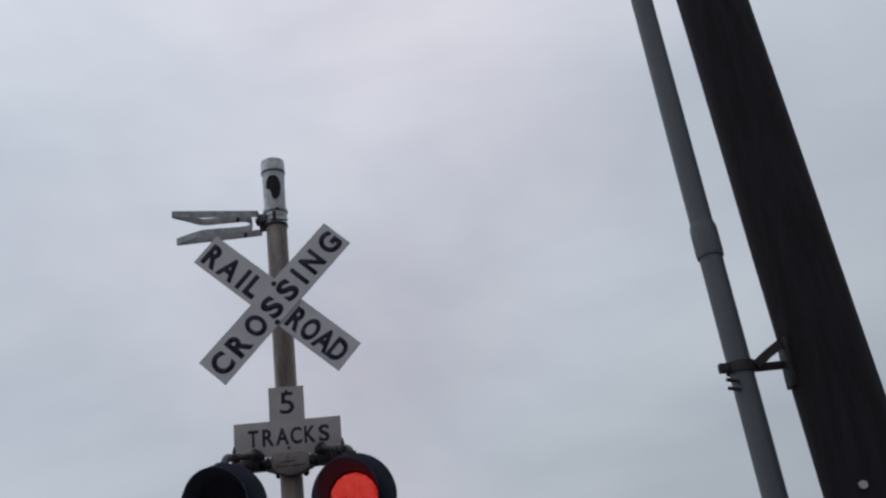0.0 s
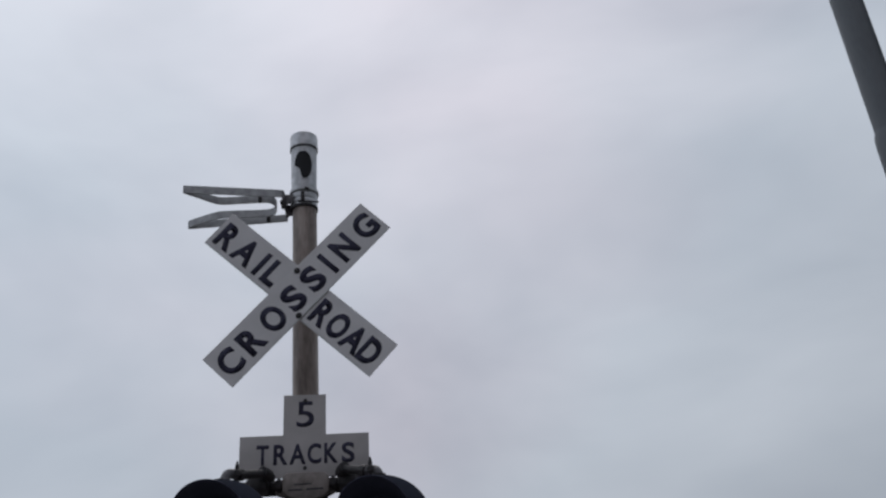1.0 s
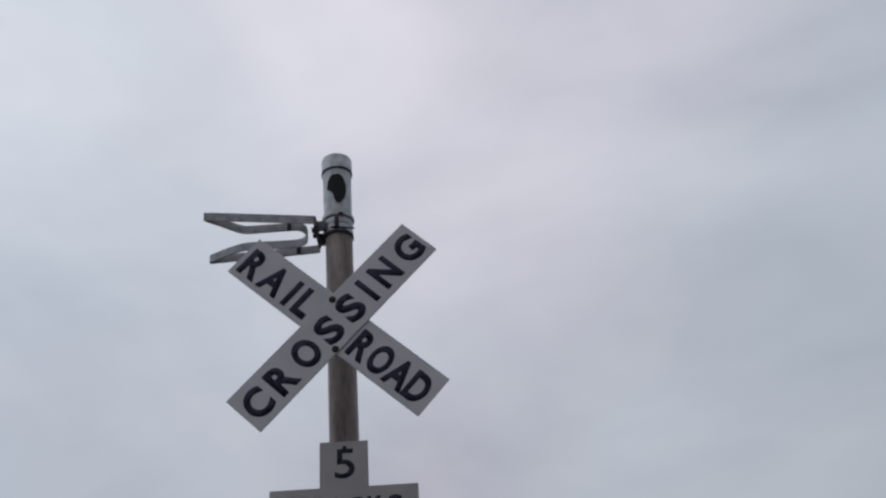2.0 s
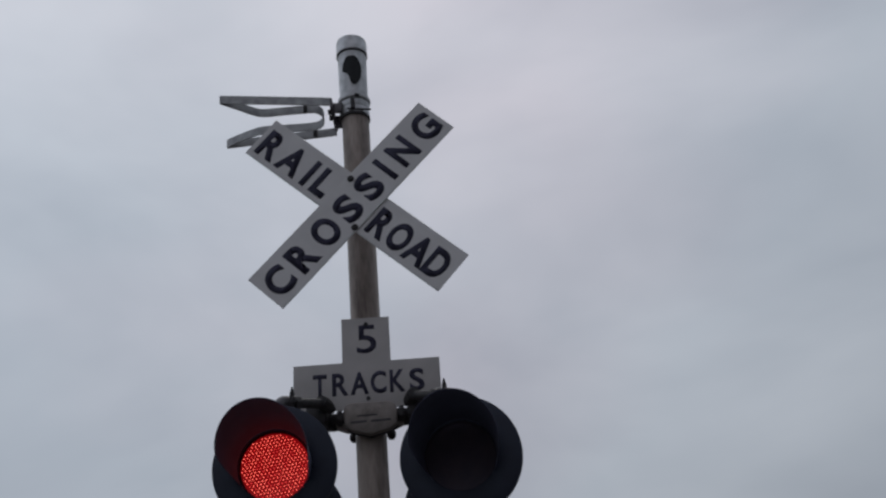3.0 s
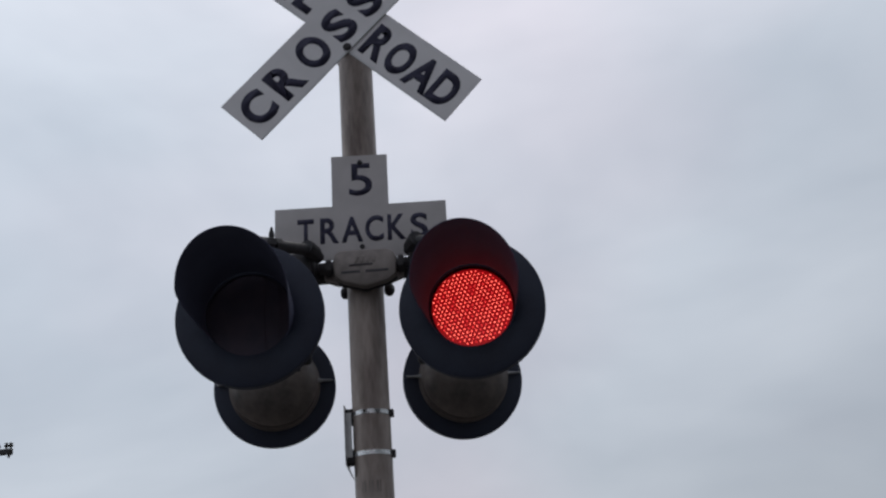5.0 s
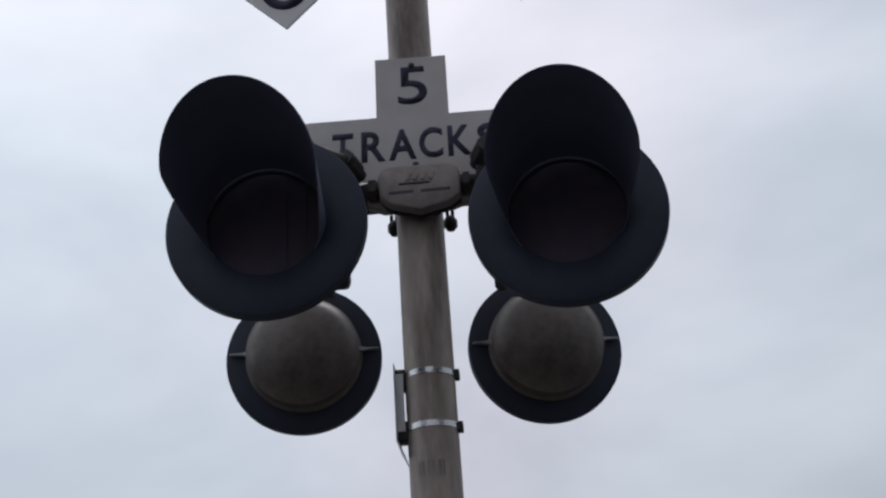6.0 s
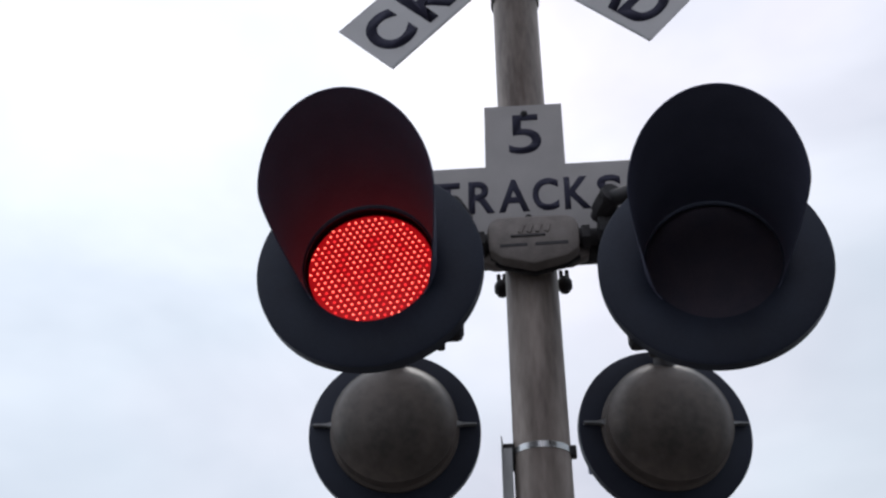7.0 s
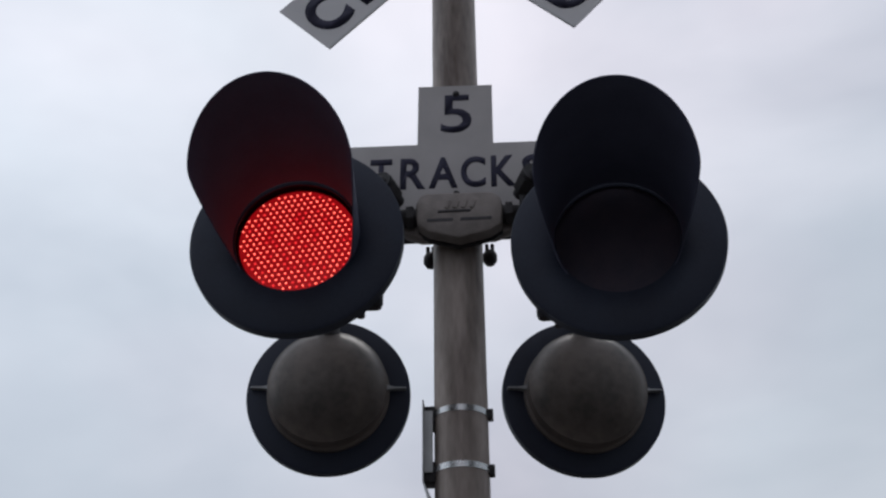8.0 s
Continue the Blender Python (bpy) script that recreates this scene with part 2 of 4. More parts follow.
def lathe(bm, profile, seg=64, axis="y", m=None):
    """Turns (radius, along) pairs round the y or z axis."""
    rings = []
    for r, h in profile:
        ring = []
        for k in range(seg if r > 1e-6 else 1):
            a = 2 * math.pi * k / seg
            p = Vector((r * math.cos(a), h, r * math.sin(a))) if axis == "y" else Vector((r * math.cos(a), r * math.sin(a), h))
            ring.append(bm.verts.new(m @ p if m else p))
        rings.append(ring)
    for p, q in zip(rings, rings[1:]):
        for k in range(seg):
            j = (k + 1) % seg
            if len(p) == 1:
                bm.faces.new((p[0], q[k], q[j]))
            elif len(q) == 1:
                bm.faces.new((p[k], p[j], q[0]))
            else:
                bm.faces.new((p[k], p[j], q[j], q[k]))
    return bm


def smooth_path(points, steps=6):
    pts = [Vector(p) for p in points]
    pts = [pts[0] * 2 - pts[1], *pts, pts[-1] * 2 - pts[-2]]
    out_pts = []
    for i in range(1, len(pts) - 2):
        p0, p1, p2, p3 = pts[i - 1 : i + 3]
        for s in range(steps):
            u = s / steps
            out_pts.append(0.5 * (2 * p1 + (p2 - p0) * u + (2 * p0 - 5 * p1 + 4 * p2 - p3) * u * u + (3 * p1 - p0 - 3 * p2 + p3) * u**3))
    return [*out_pts, pts[-2]]


def sweep(bm, path, section, up=(0, 0, 1)):
    """Carries a closed section (side, up) along a path."""
    path, up, rings = [Vector(p) for p in path], Vector(up), []
    for i, p in enumerate(path):
        d = (path[min(i + 1, len(path) - 1)] - path[max(i - 1, 0)]).normalized()
        side = d.cross(up)
        side = side.normalized() if side.length > 1e-4 else Vector((1, 0, 0))
        top = side.cross(d)
        rings.append([bm.verts.new(p + side * a + top * b) for a, b in section])
    n = len(section)
    for p, q in zip(rings, rings[1:]):
        for k in range(n):
            bm.faces.new((p[k], p[(k + 1) % n], q[(k + 1) % n], q[k]))
    bm.faces.new(rings[0])
    bm.faces.new(rings[-1][::-1])
    return bm


def round_section(r, n=12):
    return [(r * math.cos(2 * math.pi * k / n), r * math.sin(2 * math.pi * k / n)) for k in range(n)]


def slab(bm, outline, y0, y1, bevel=0.0):
    """A plate with an outline in x and z, between two depths."""
    f = bm.faces.new([bm.verts.new((x, y0, z)) for x, z in outline])
    got = bmesh.ops.extrude_face_region(bm, geom=[f])
    moved = [g for g in got["geom"] if isinstance(g, bmesh.types.BMVert)]
    bmesh.ops.translate(bm, verts=moved, vec=(0, y1 - y0, 0))
    if bevel:
        bmesh.ops.bevel(bm, geom=list(bm.edges), offset=bevel, segments=2, profile=0.5, affect="EDGES")
    return bm


def bolt(bm, p, r=0.009, h=0.008, axis=(0, -1, 0)):
    p, axis = Vector(p), Vector(axis)
    rod(bm, p, p + axis * h, r, r, 6)
    rod(bm, p, p + axis * (h * 0.25), r * 1.7, r * 1.7, 14)


def lettering(text, parent, width, height, m, mat, bold=0.02, spacing=1.0):
    """Raised letters of the built-in font, width x height, centred at m, read from -y."""
    c = bpy.data.curves.new("lettering", "FONT")
    c.body, c.size, c.extrude, c.offset, c.resolution_u = text, 1.0, 0.0, bold, 6
    c.space_character = spacing
    c.align_x, c.align_y = "LEFT", "BOTTOM_BASELINE"
    tmp = bpy.data.objects.new("lettering", c)
    scene.collection.objects.link(tmp)
    bpy.context.view_layer.update()
    me = bpy.data.meshes.new_from_object(tmp.evaluated_get(bpy.context.evaluated_depsgraph_get()))
    bpy.data.objects.remove(tmp)
    xs, ys = [v.co.x for v in me.vertices], [v.co.y for v in me.vertices]
    x0, x1, y0, y1 = min(xs), max(xs), min(ys), max(ys)
    bm = bmesh.new()
    bm.from_mesh(me)
    bpy.data.meshes.remove(me)
    for v in bm.verts:
        v.co = Vector(((v.co.x - (x0 + x1) / 2) * width / (x1 - x0), 0, (v.co.y - (y0 + y1) / 2) * height / (y1 - y0)))
    flat = list(bm.faces)
    got = bmesh.ops.extrude_face_region(bm, geom=flat)
    bmesh.ops.translate(bm, verts=[g for g in got["geom"] if isinstance(g, bmesh.types.BMVert)], vec=(0, -0.0006, 0))
    return part("lettering", bm, mat, parent, f"black letter {text}", smooth=False, m=m)


# ---- ground ----
def build_ground():
    bm = bmesh.new()
    bmesh.ops.create_grid(bm, x_segments=40, y_segments=40, size=1500)
    ob = part("ground", bm, ASPHALT, None, smooth=False)
    tagged(ob, "grey asphalt and gravel ground of a railway crossing", "ground", kind="structure")
    for y in (39.9, 38.47):
        bm = bmesh.new()
        sweep(bm, [(-160, y, 0), (160, y, 0)], [(-0.07, 0), (0.07, 0), (0.07, 0.02), (0.012, 0.03), (0.012, 0.11), (0.036, 0.12), (0.036, 0.16), (-0.036, 0.16), (-0.036, 0.12), (-0.012, 0.11), (-0.012, 0.03), (-0.07, 0.02)])
        tagged(part("rail", bm, RAIL_STEEL, None), "rusty steel rail lying on the ground", "rail", "rails", "structure")


# ---- the crossing signal ----
POST_R = 0.0705


def build_mast():
    mast = thing("signal_mast", "tall galvanised steel pipe mast of a railroad crossing signal", "mast")
    bm = bmesh.new()
    lathe(bm, [(POST_R, 0.0), (POST_R, 4.66), (POST_R - 0.008, 4.665), (0, 4.665)], 48, "z")
    part("pipe", bm, GALVANISED, mast)
    bm = bmesh.new()
    lathe(bm, [(0.0, 0.0), (0.22, 0.0), (0.22, 0.03), (0.13, 0.05), (0.10, 0.22), (POST_R, 0.24)], 32, "z")
    part("base", bm, GREY_FITTING, mast, "bolted cast mast base")
    # dark collar that carries the gear below the lamps
    bm = bmesh.new()
    lathe(bm, [(POST_R, 1.56), (0.10, 1.56), (0.10, 1.69), (POST_R, 1.69)], 32, "z")
    box(bm, (-0.17, -0.05, 1.58), (-0.08, 0.06, 1.675), 0.012)
    box(bm, (0.06, -0.11, 1.60), (0.105, 0.02, 1.695), 0.01)
    part("collar", bm, DARK_FITTING, mast, "dark iron collar clamped round the pipe")
    # stencilled mark that cannot be read: plain bars
    for a, w in ((-0.58, 0.05), (-0.44, 0.08), (-0.20, 0.05), (-0.07, 0.08), (0.18, 0.10), (0.36, 0.05)):
        bm = bmesh.new()
        n = 4
        r = POST_R + 0.0012
        quad = []
        for i in range(n + 1):
            b = a + w * 1.4 * i / n
            quad.append((bm.verts.new((r * math.sin(b), -r * math.cos(b), 2.090)), bm.verts.new((r * math.sin(b), -r * math.cos(b), 2.132))))
        for p, q in zip(quad, quad[1:]):
            bm.faces.new((p[0], q[0], q[1], p[1]))
        part("stencil_bar", bm, CAST, mast, "faded dark stencil mark")
    # crossarm with its casting, clamps and pipes
    bm = bmesh.new()
    rod(bm, (-0.36, -0.04, 2.940), (0.38, -0.04, 2.940), 0.040, None, 24)
    box(bm, (-0.30, -0.095, 2.900), (-0.165, -0.045, 2.985), 0.016)
    box(bm, (0.175, -0.095, 2.900), (0.31, -0.045, 2.985), 0.016)
    part("crossarm", bm, DARK_FITTING, mast, "dark iron crossarm")
    bm = bmesh.new()
    slab(bm, [(-0.150, 2.915), (-0.145, 2.893), (-0.098, 2.874), (0.108, 2.872), (0.153, 2.889), (0.158, 2.915)], -0.10, -0.06, 0.006)
    part("arm_casting", bm, CAST, mast, "cast clamp that holds the crossarm")
    for s in (-1, 1):
        x = 0.003 + s * 0.086
        bm = bmesh.new()
        rod(bm, (x + 0.008, 0.055, 2.935), (x + 0.008, 0.055, 2.895), 0.006, None, 10)
        rod(bm, (x - 0.008, 0.055, 2.935), (x - 0.008, 0.055, 2.895), 0.006, None, 10)
        lathe(bm, [(0, -0.026), (0.012, -0.023), (0.021, -0.010), (0.021, 0.010), (0.013, 0.022), (0, 0.024)], 16, "z", Matrix.Translation((x, 0.055, 2.891)))
        part("u_bolt", bm, DARK_FITTING, mast, "dark bolt with a rounded nut")
    for s, bend, tip in (
        (-1, [(-0.160, -0.14, 2.970), (-0.182, -0.205, 2.976), (-0.230, -0.29, 2.957), (-0.285, -0.385, 2.933), (-0.332, -0.435, 2.925), (-0.347, -0.445, 2.865), (-0.345, -0.435, 2.80)], (-0.290, -0.42, 2.93)),
        (1, [(0.184, -0.15, 2.970), (0.206, -0.21, 2.976), (0.258, -0.27, 2.956), (0.318, -0.33, 2.931), (0.378, -0.365, 2.922), (0.398, -0.37, 2.865), (0.397, -0.37, 2.80)], (0.352, -0.38, 2.925)),
    ):
        bm = bmesh.new()
        sweep(bm, smooth_path(bend[3:]), round_section(0.024), (0.3, 1, 0.01))
        part("cable_elbow", bm, GREY_FITTING, mast, "weathered grey cable elbow")
        bm = bmesh.new()
        sweep(bm, smooth_path(bend[:4]), round_section(0.022), (0.3, 1, 0.01))
        along = (Vector(bend[3]) - Vector(bend[2])).normalized()
        rod(bm, Vector(bend[3]) - along * 0.02, Vector(bend[3]) + along * 0.02, 0.031, None, 8)
        box(bm, (s * 0.225 - 0.045, -0.19, 2.900), (s * 0.225 + 0.045, -0.06, 2.978), 0.014)
        part("elbow_sleeve", bm, DARK_FITTING, mast, "thick dark sleeve of the elbow")
        bm = bmesh.new()
        along = (Vector(bend[1]) - Vector(bend[0])).normalized()
        rod(bm, Vector(bend[1]) - along * 0.035, Vector(bend[1]) + along * 0.025, 0.031, None, 8)
        rod(bm, Vector(bend[1]) + along * 0.025, Vector(bend[1]) + along * 0.038, 0.028, None, 16)
        part("elbow_nut", bm, DARK_FITTING, mast, "dark nut of the elbow")
        bm = bmesh.new()
        lathe(bm, [(0.018, -0.01), (0.018, 0.012), (0.010, 0.020), (0.011, 0.032), (0.003, 0.062), (0, 0.063)], 12, "z", Matrix.Translation(tip))
        part("finial", bm, DARK_FITTING, mast, "pointed dark screw on the elbow")
    for x, y in ((-0.362, -0.43), (0.388, -0.37), (-0.415, 0.285), (0.350, 0.340)):
        bm = bmesh.new()
        sweep(bm, smooth_path([(math.copysign(0.33, x), 0.0, 2.885), (x * 0.98, y * 0.2, 2.885), (x, y * 0.5, 2.885), (x, y, 2.885)]), round_section(0.026))
        rod(bm, (x, y, 2.90), (x, y, 2.865), 0.04, None, 12)
        part("lamp_arm", bm, DARK_FITTING, mast, "dark pipe arm that carries a lamp")
    # strap arms that hold the crossbuck out from the pipe
    for z in (3.93, 4.05):
        bm = bmesh.new()
        lathe(bm, [(POST_R, z - 0.02), (POST_R + 0.007, z - 0.02), (POST_R + 0.007, z + 0.02), (POST_R, z + 0.02)], 32, "z")
        for s in (-1, 1):
            box(bm, (s * 0.05 - 0.004, -0.305, z - 0.018), (s * 0.05 + 0.004, -0.05, z + 0.018), 0.002)
        box(bm, (-0.056, -0.308, z - 0.018), (0.056, -0.300, z + 0.018), 0.002)
        rod(bm, (-0.09, -0.03, z), (0.09, -0.03, z), 0.007, None, 8)
        part("sign_strap", bm, GREY_FITTING, mast, "grey steel strap bracket")
    return mast


def build_junction_box():
    jb = thing("junction_box", "rounded cast metal junction box fixed to the mast", "junction box", pose(0.012, -0.10, 2.905))
    bm = bmesh.new()
    out_line = [(-0.120, 0.05), (-0.112, 0.076), (-0.092, 0.087), (0.092, 0.083), (0.112, 0.072), (0.121, 0.046), (0.118, -0.022), (0.085, -0.044), (0.0, -0.064), (-0.085, -0.040), (-0.116, -0.016)]
    slab(bm, out_line, -0.05, -0.002, 0.009)
    part("cover", bm, CAST, jb)
    bm = bmesh.new()
    slab(bm, [(x * 1.02, z * 1.02 - 0.002) for x, z in out_line], 0.0, 0.012, 0.003)
    part("flange", bm, DARK_FITTING, jb, "dark seam flange")
    # raised emblem and line of writing, as plain bars
    for k in range(4):
        bm = bmesh.new()
        m = Matrix.Translation((-0.030 + 0.023 * k, -0.0515, 0.044)) @ Matrix.Rotation(radians(20), 4, "Y")
        box(bm, (-0.006, -0.002, -0.014), (0.006, 0.003, 0.014), 0.001, 1, m)
        part("emblem_bar", bm, CAST, jb)
    bm = bmesh.new()
    box(bm, (-0.058, -0.0535, 0.019), (0.032, -0.049, 0.025), 0.001, 1)
    part("emblem_bar", bm, DUSTY_FITTING, jb)
    for x0, x1 in ((-0.088, -0.016), (0.004, 0.09)):
        bm = bmesh.new()
        box(bm, (x0, -0.0515, -0.010), (x1, -0.049, 0.000), 0.001, 1)
        part("writing_bar", bm, DUSTY_FITTING, jb)
    for s in (-1, 1):
        bm = bmesh.new()
        rod(bm, (s * 0.108, -0.012, 0.030), (s * 0.175, -0.012, 0.030), 0.026, 0.022, 16)
        rod(bm, (s * 0.128, -0.012, 0.030), (s * 0.148, -0.012, 0.030), 0.036, None, 6)
        part("pipe_union", bm, DARK_FITTING, jb, "dark threaded pipe union")


def build_crossbuck():
    sign = thing("crossbuck_sign", "white crossbuck sign reading RAILROAD CROSSING in black", "sign", pose(-0.002, -0.3186, 3.9165, 1.75, 0, -1.9))
    half, wide, k = 0.6004, 0.1126, math.sqrt(0.5)
    crossing = (("C", -0.512, 0.120), ("R", -0.357, 0.118), ("O", -0.197, 0.126), ("S", -0.043, 0.108), ("S", 0.105, 0.108), ("I", 0.222, 0.030), ("N", 0.348, 0.118), ("G", 0.515, 0.122))
    railroad = (("R", -0.518, 0.112), ("A", -0.382, 0.130), ("I", -0.268, 0.030), ("L", -0.180, 0.086), ("R", 0.180, 0.100), ("O", 0.290, 0.108), ("A", 0.404, 0.118), ("D", 0.513, 0.102))
    for letters, turn, y, drop in ((crossing, 45.15, 0.0, -0.004), (railroad, -43.25, 0.0065, -0.008)):
        m = Matrix.Translation((0, y, 0)) @ Matrix.Rotation(radians(-turn), 4, "Y")
        bm = bmesh.new()
        box(bm, (-half, 0, -wide), (half, 0.0035, wide), 0.001, 1)
        blade = part("blade", bm, SHEETING, sign, "white reflective blade with black letters", m=m)
        bm = bmesh.new()
        box(bm, (-half + 0.002, 0.0040, -wide + 0.002), (half - 0.002, 0.0052, wide - 0.002))
        part("backing", bm, SIGN_BACK, blade, "bare aluminium back")
        for letter, x, w in letters:
            lettering(letter, blade, w, 0.150, pose(x, -0.0004, drop), LETTER_BLACK, 0.042)
        bm = bmesh.new()
        box(bm, (-half + 0.002, -0.0016, -wide + 0.001), (half - 0.002, -0.0003, -wide + 0.008), 0.0005, 1)
        part("edge_strip", bm, PLATE_WHITE, blade, "pale strip along the lower edge")
    for p in ((-0.008, -0.001, 0.122), (0.0, -0.001, -0.135)):
        bm = bmesh.new()
        bolt(bm, p, 0.010, 0.010)
        part("bolt", bm, DARK_FITTING, sign, "dark fixing bolt")


def build_track_sign():
    sign = thing("track_count_sign", "off-white inverted T sign reading 5 TRACKS", "sign", pose(0.001, -0.086, 3.203, 0, 0.7, 0.4))
    bm = bmesh.new()
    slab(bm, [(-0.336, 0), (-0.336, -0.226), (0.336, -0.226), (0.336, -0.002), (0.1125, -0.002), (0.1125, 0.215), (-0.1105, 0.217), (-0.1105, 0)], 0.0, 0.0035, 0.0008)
    plate = part("panel", bm, DIMMED_SHEETING, sign)
    bm = bmesh.new()
    slab(bm, [(-0.333, -0.003), (-0.333, -0.223), (0.333, -0.223), (0.333, -0.005), (0.110, -0.005), (0.110, 0.212), (-0.108, 0.214), (-0.108, -0.003)], 0.004, 0.005)
    part("backing", bm, SIGN_BACK, sign, "bare aluminium back")
    lettering("5", plate, 0.092, 0.140, pose(0.004, -0.0004, 0.110), LETTER_BLACK, 0.010)
    for letter, x, w in (("T", -0.215, 0.064), ("R", -0.122, 0.074), ("A", -0.034, 0.084), ("C", 0.053, 0.072), ("K", 0.140, 0.072), ("S", 0.228, 0.068)):
        lettering(letter, plate, w, 0.108, pose(x, -0.0004, -0.103), LETTER_BLACK, 0.026)
    for z in (0.184, -0.178):
        bm = bmesh.new()
        bolt(bm, (0.004, -0.001, z), 0.006, 0.007)
        part("bolt", bm, DARK_FITTING, sign, "dark fixing bolt")
    for z in (0.13, -0.12):
        bm = bmesh.new()
        box(bm, (-0.03, 0.005, z - 0.02), (0.03, 0.022, z + 0.02), 0.003)
        part("spacer", bm, GREY_FITTING, sign)


DISC_R, LENS_R, HOLE_R, BOARD = 0.249, 0.1375, 0.1425, 0.012


def housing_profile(s):
    """The dished lamp casting behind a background disc, towards s."""
    return [(0.186, 0.0), (0.186, s * 0.010), (0.177, s * 0.018), (0.174, s * 0.055), (0.178, s * 0.059), (0.178, s * 0.068), (0.169, s * 0.074), (0.158, s * 0.094), (0.134, s * 0.116), (0.095, s * 0.134), (0.05, s * 0.143), (0.0, s * 0.146)]


def build_lamp(x, y, z, turn, lit, label):
    """A flashing lamp that faces its own -y: background disc, visor, casting, and for the near pair LEDs behind added
    sliding shutters.
    """
    lamp = thing("crossing_lamp", label, "signal lamp", pose(x, y, z, 0, 0, turn), "flashing lamps on the mast")
    bm = bmesh.new()
    hole = HOLE_R
    lathe(bm, [(hole, -0.006), (hole, -0.010), (hole + 0.003, -0.012), (DISC_R - 0.006, -0.012), (DISC_R, -0.008), (DISC_R, 0.022), (DISC_R - 0.006, 0.026), (0.176, 0.026), (0.170, 0.05), (0.0, 0.05)], 96)
    part("background_disc", bm, SIGNAL_BLACK, lamp, "round black background disc")
    # visor: a tube open below, its lower edges cut back
    bm = bmesh.new()
    n, rows = 72, 8
    rings = []
    droop = Matrix.Rotation(radians(3.2), 3, "X")
    for i in range(n + 1):
        a = radians(-126 + 252 * i / n)
        reach = 0.287 + 0.106 * math.cos(a)
        cut = min(1.0, max(0.0, (abs(math.degrees(a)) - 88) / 36))
        reach *= max(0.05, 1 - cut * cut * (3 - 2 * cut))
        line = []
        for j in range(rows + 1):
            u = j / rows
            r = 0.149 + 0.025 * min(1.0, u * reach / 0.30)
            p = droop @ Vector((r * math.sin(a), -reach * u, r * math.cos(a)))
            line.append(bm.verts.new((p.x, p.y - 0.012, p.z)))
        rings.append(line)
    for p, q in zip(rings, rings[1:]):
        for j in range(rows):
            bm.faces.new((p[j], q[j], q[j + 1], p[j + 1]))
    bmesh.ops.recalc_face_normals(bm, faces=bm.faces)
    bmesh.ops.solidify(bm, geom=list(bm.faces), thickness=0.0025)
    part("visor", bm, VISOR_INSIDE, lamp, "long black visor open below")
    bm = bmesh.new()
    lathe(bm, housing_profile(1), 72, "y", Matrix.Translation((0, 0.027, 0)))
    part("housing", bm, HOUSING, lamp, "dusty dished lamp casting")
    for s in (-1, 1):
        bm = bmesh.new()
        slab(bm, [(s * 0.174, 0.006), (s * 0.174, 0.024), (s * 0.200, 0.017), (s * 0.236, 0.016), (s * 0.236, 0.012), (s * 0.200, 0.011)], 0.027, 0.046)
        part("ear", bm, BRACKET_ZINC, lamp, "small pale mounting ear")
    bm = bmesh.new()
    rod(bm, (0, 0.10, 0.15), (0, 0.10, 0.262), 0.032, 0.028, 16)
    rod(bm, (0, 0.10, 0.215), (0, 0.10, 0.235), 0.044, None, 8)
    part("neck", bm, DARK_FITTING, lamp, "dark pipe neck")
    if not lit:
        bm = bmesh.new()
        lathe(bm, [(HOLE_R + 0.004, 0.026), (LENS_R, 0.024), (0.09, 0.012), (0, 0.004)], 48)
        part("lens", bm, UNLIT_LENS, lamp, "unlit red lens")
        return lamp, []
    bm = bmesh.new()
    s = 1 if x < 0 else -1
    box(bm, (s * 0.172 - 0.028, 0.022, -0.175), (s * 0.172 + 0.028, 0.055, -0.10), 0.014)
    rod(bm, (s * 0.15, 0.04, -0.165), (s * 0.15, 0.04, -0.192), 0.010, None, 8)
    part("latch", bm, DARK_FITTING, lamp, "dark cover latch")
    bm = bmesh.new()
    lathe(bm, [(0, BOARD), (LENS_R + 0.0005, BOARD), (LENS_R + 0.0005, BOARD + 0.004), (0, BOARD + 0.004)], 48)
    board = part("led_board", bm, LED_RED, lamp, "glowing red LED board")
    bm = bmesh.new()
    step = 0.0150
    rng = random.Random(9)
    row = 0
    zz = -0.135
    while zz <= 0.135:
        xx = -0.14 + (step / 2 if row % 2 else 0)
        while xx <= 0.14:
            if math.hypot(xx, zz) < 0.1335:
                cx, cz = xx * 0.99 - zz * 0.139, zz * 0.99 + xx * 0.139
                dim = rng.random() < 0.16
                low = [bm.verts.new((cx + 0.0034 * math.cos(a), BOARD - 0.0003, cz + 0.0034 * math.sin(a))) for a in [math.pi * i / 4 for i in range(8)]]
                high = [bm.verts.new((cx + 0.0019 * math.cos(a), BOARD - 0.0030, cz + 0.0019 * math.sin(a))) for a in [math.pi * i / 4 for i in range(8)]]
                tip = bm.verts.new((cx, BOARD - 0.0038, cz))
                for i in range(8):
                    j = (i + 1) % 8
                    bm.faces.new((low[i], low[j], high[j], high[i]))
                    bm.faces.new((high[i], high[j], tip)).material_index = 0 if dim else 1
            xx += step
        zz += step * 0.866
        row += 1
    tagged(part("led", bm, (LED_DOT, LED_TIP), board, "rows of lit red LEDs"), kind="stuff")
    # six made-up blades blank the lit LEDs; they part sideways into the hollow disc
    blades = []
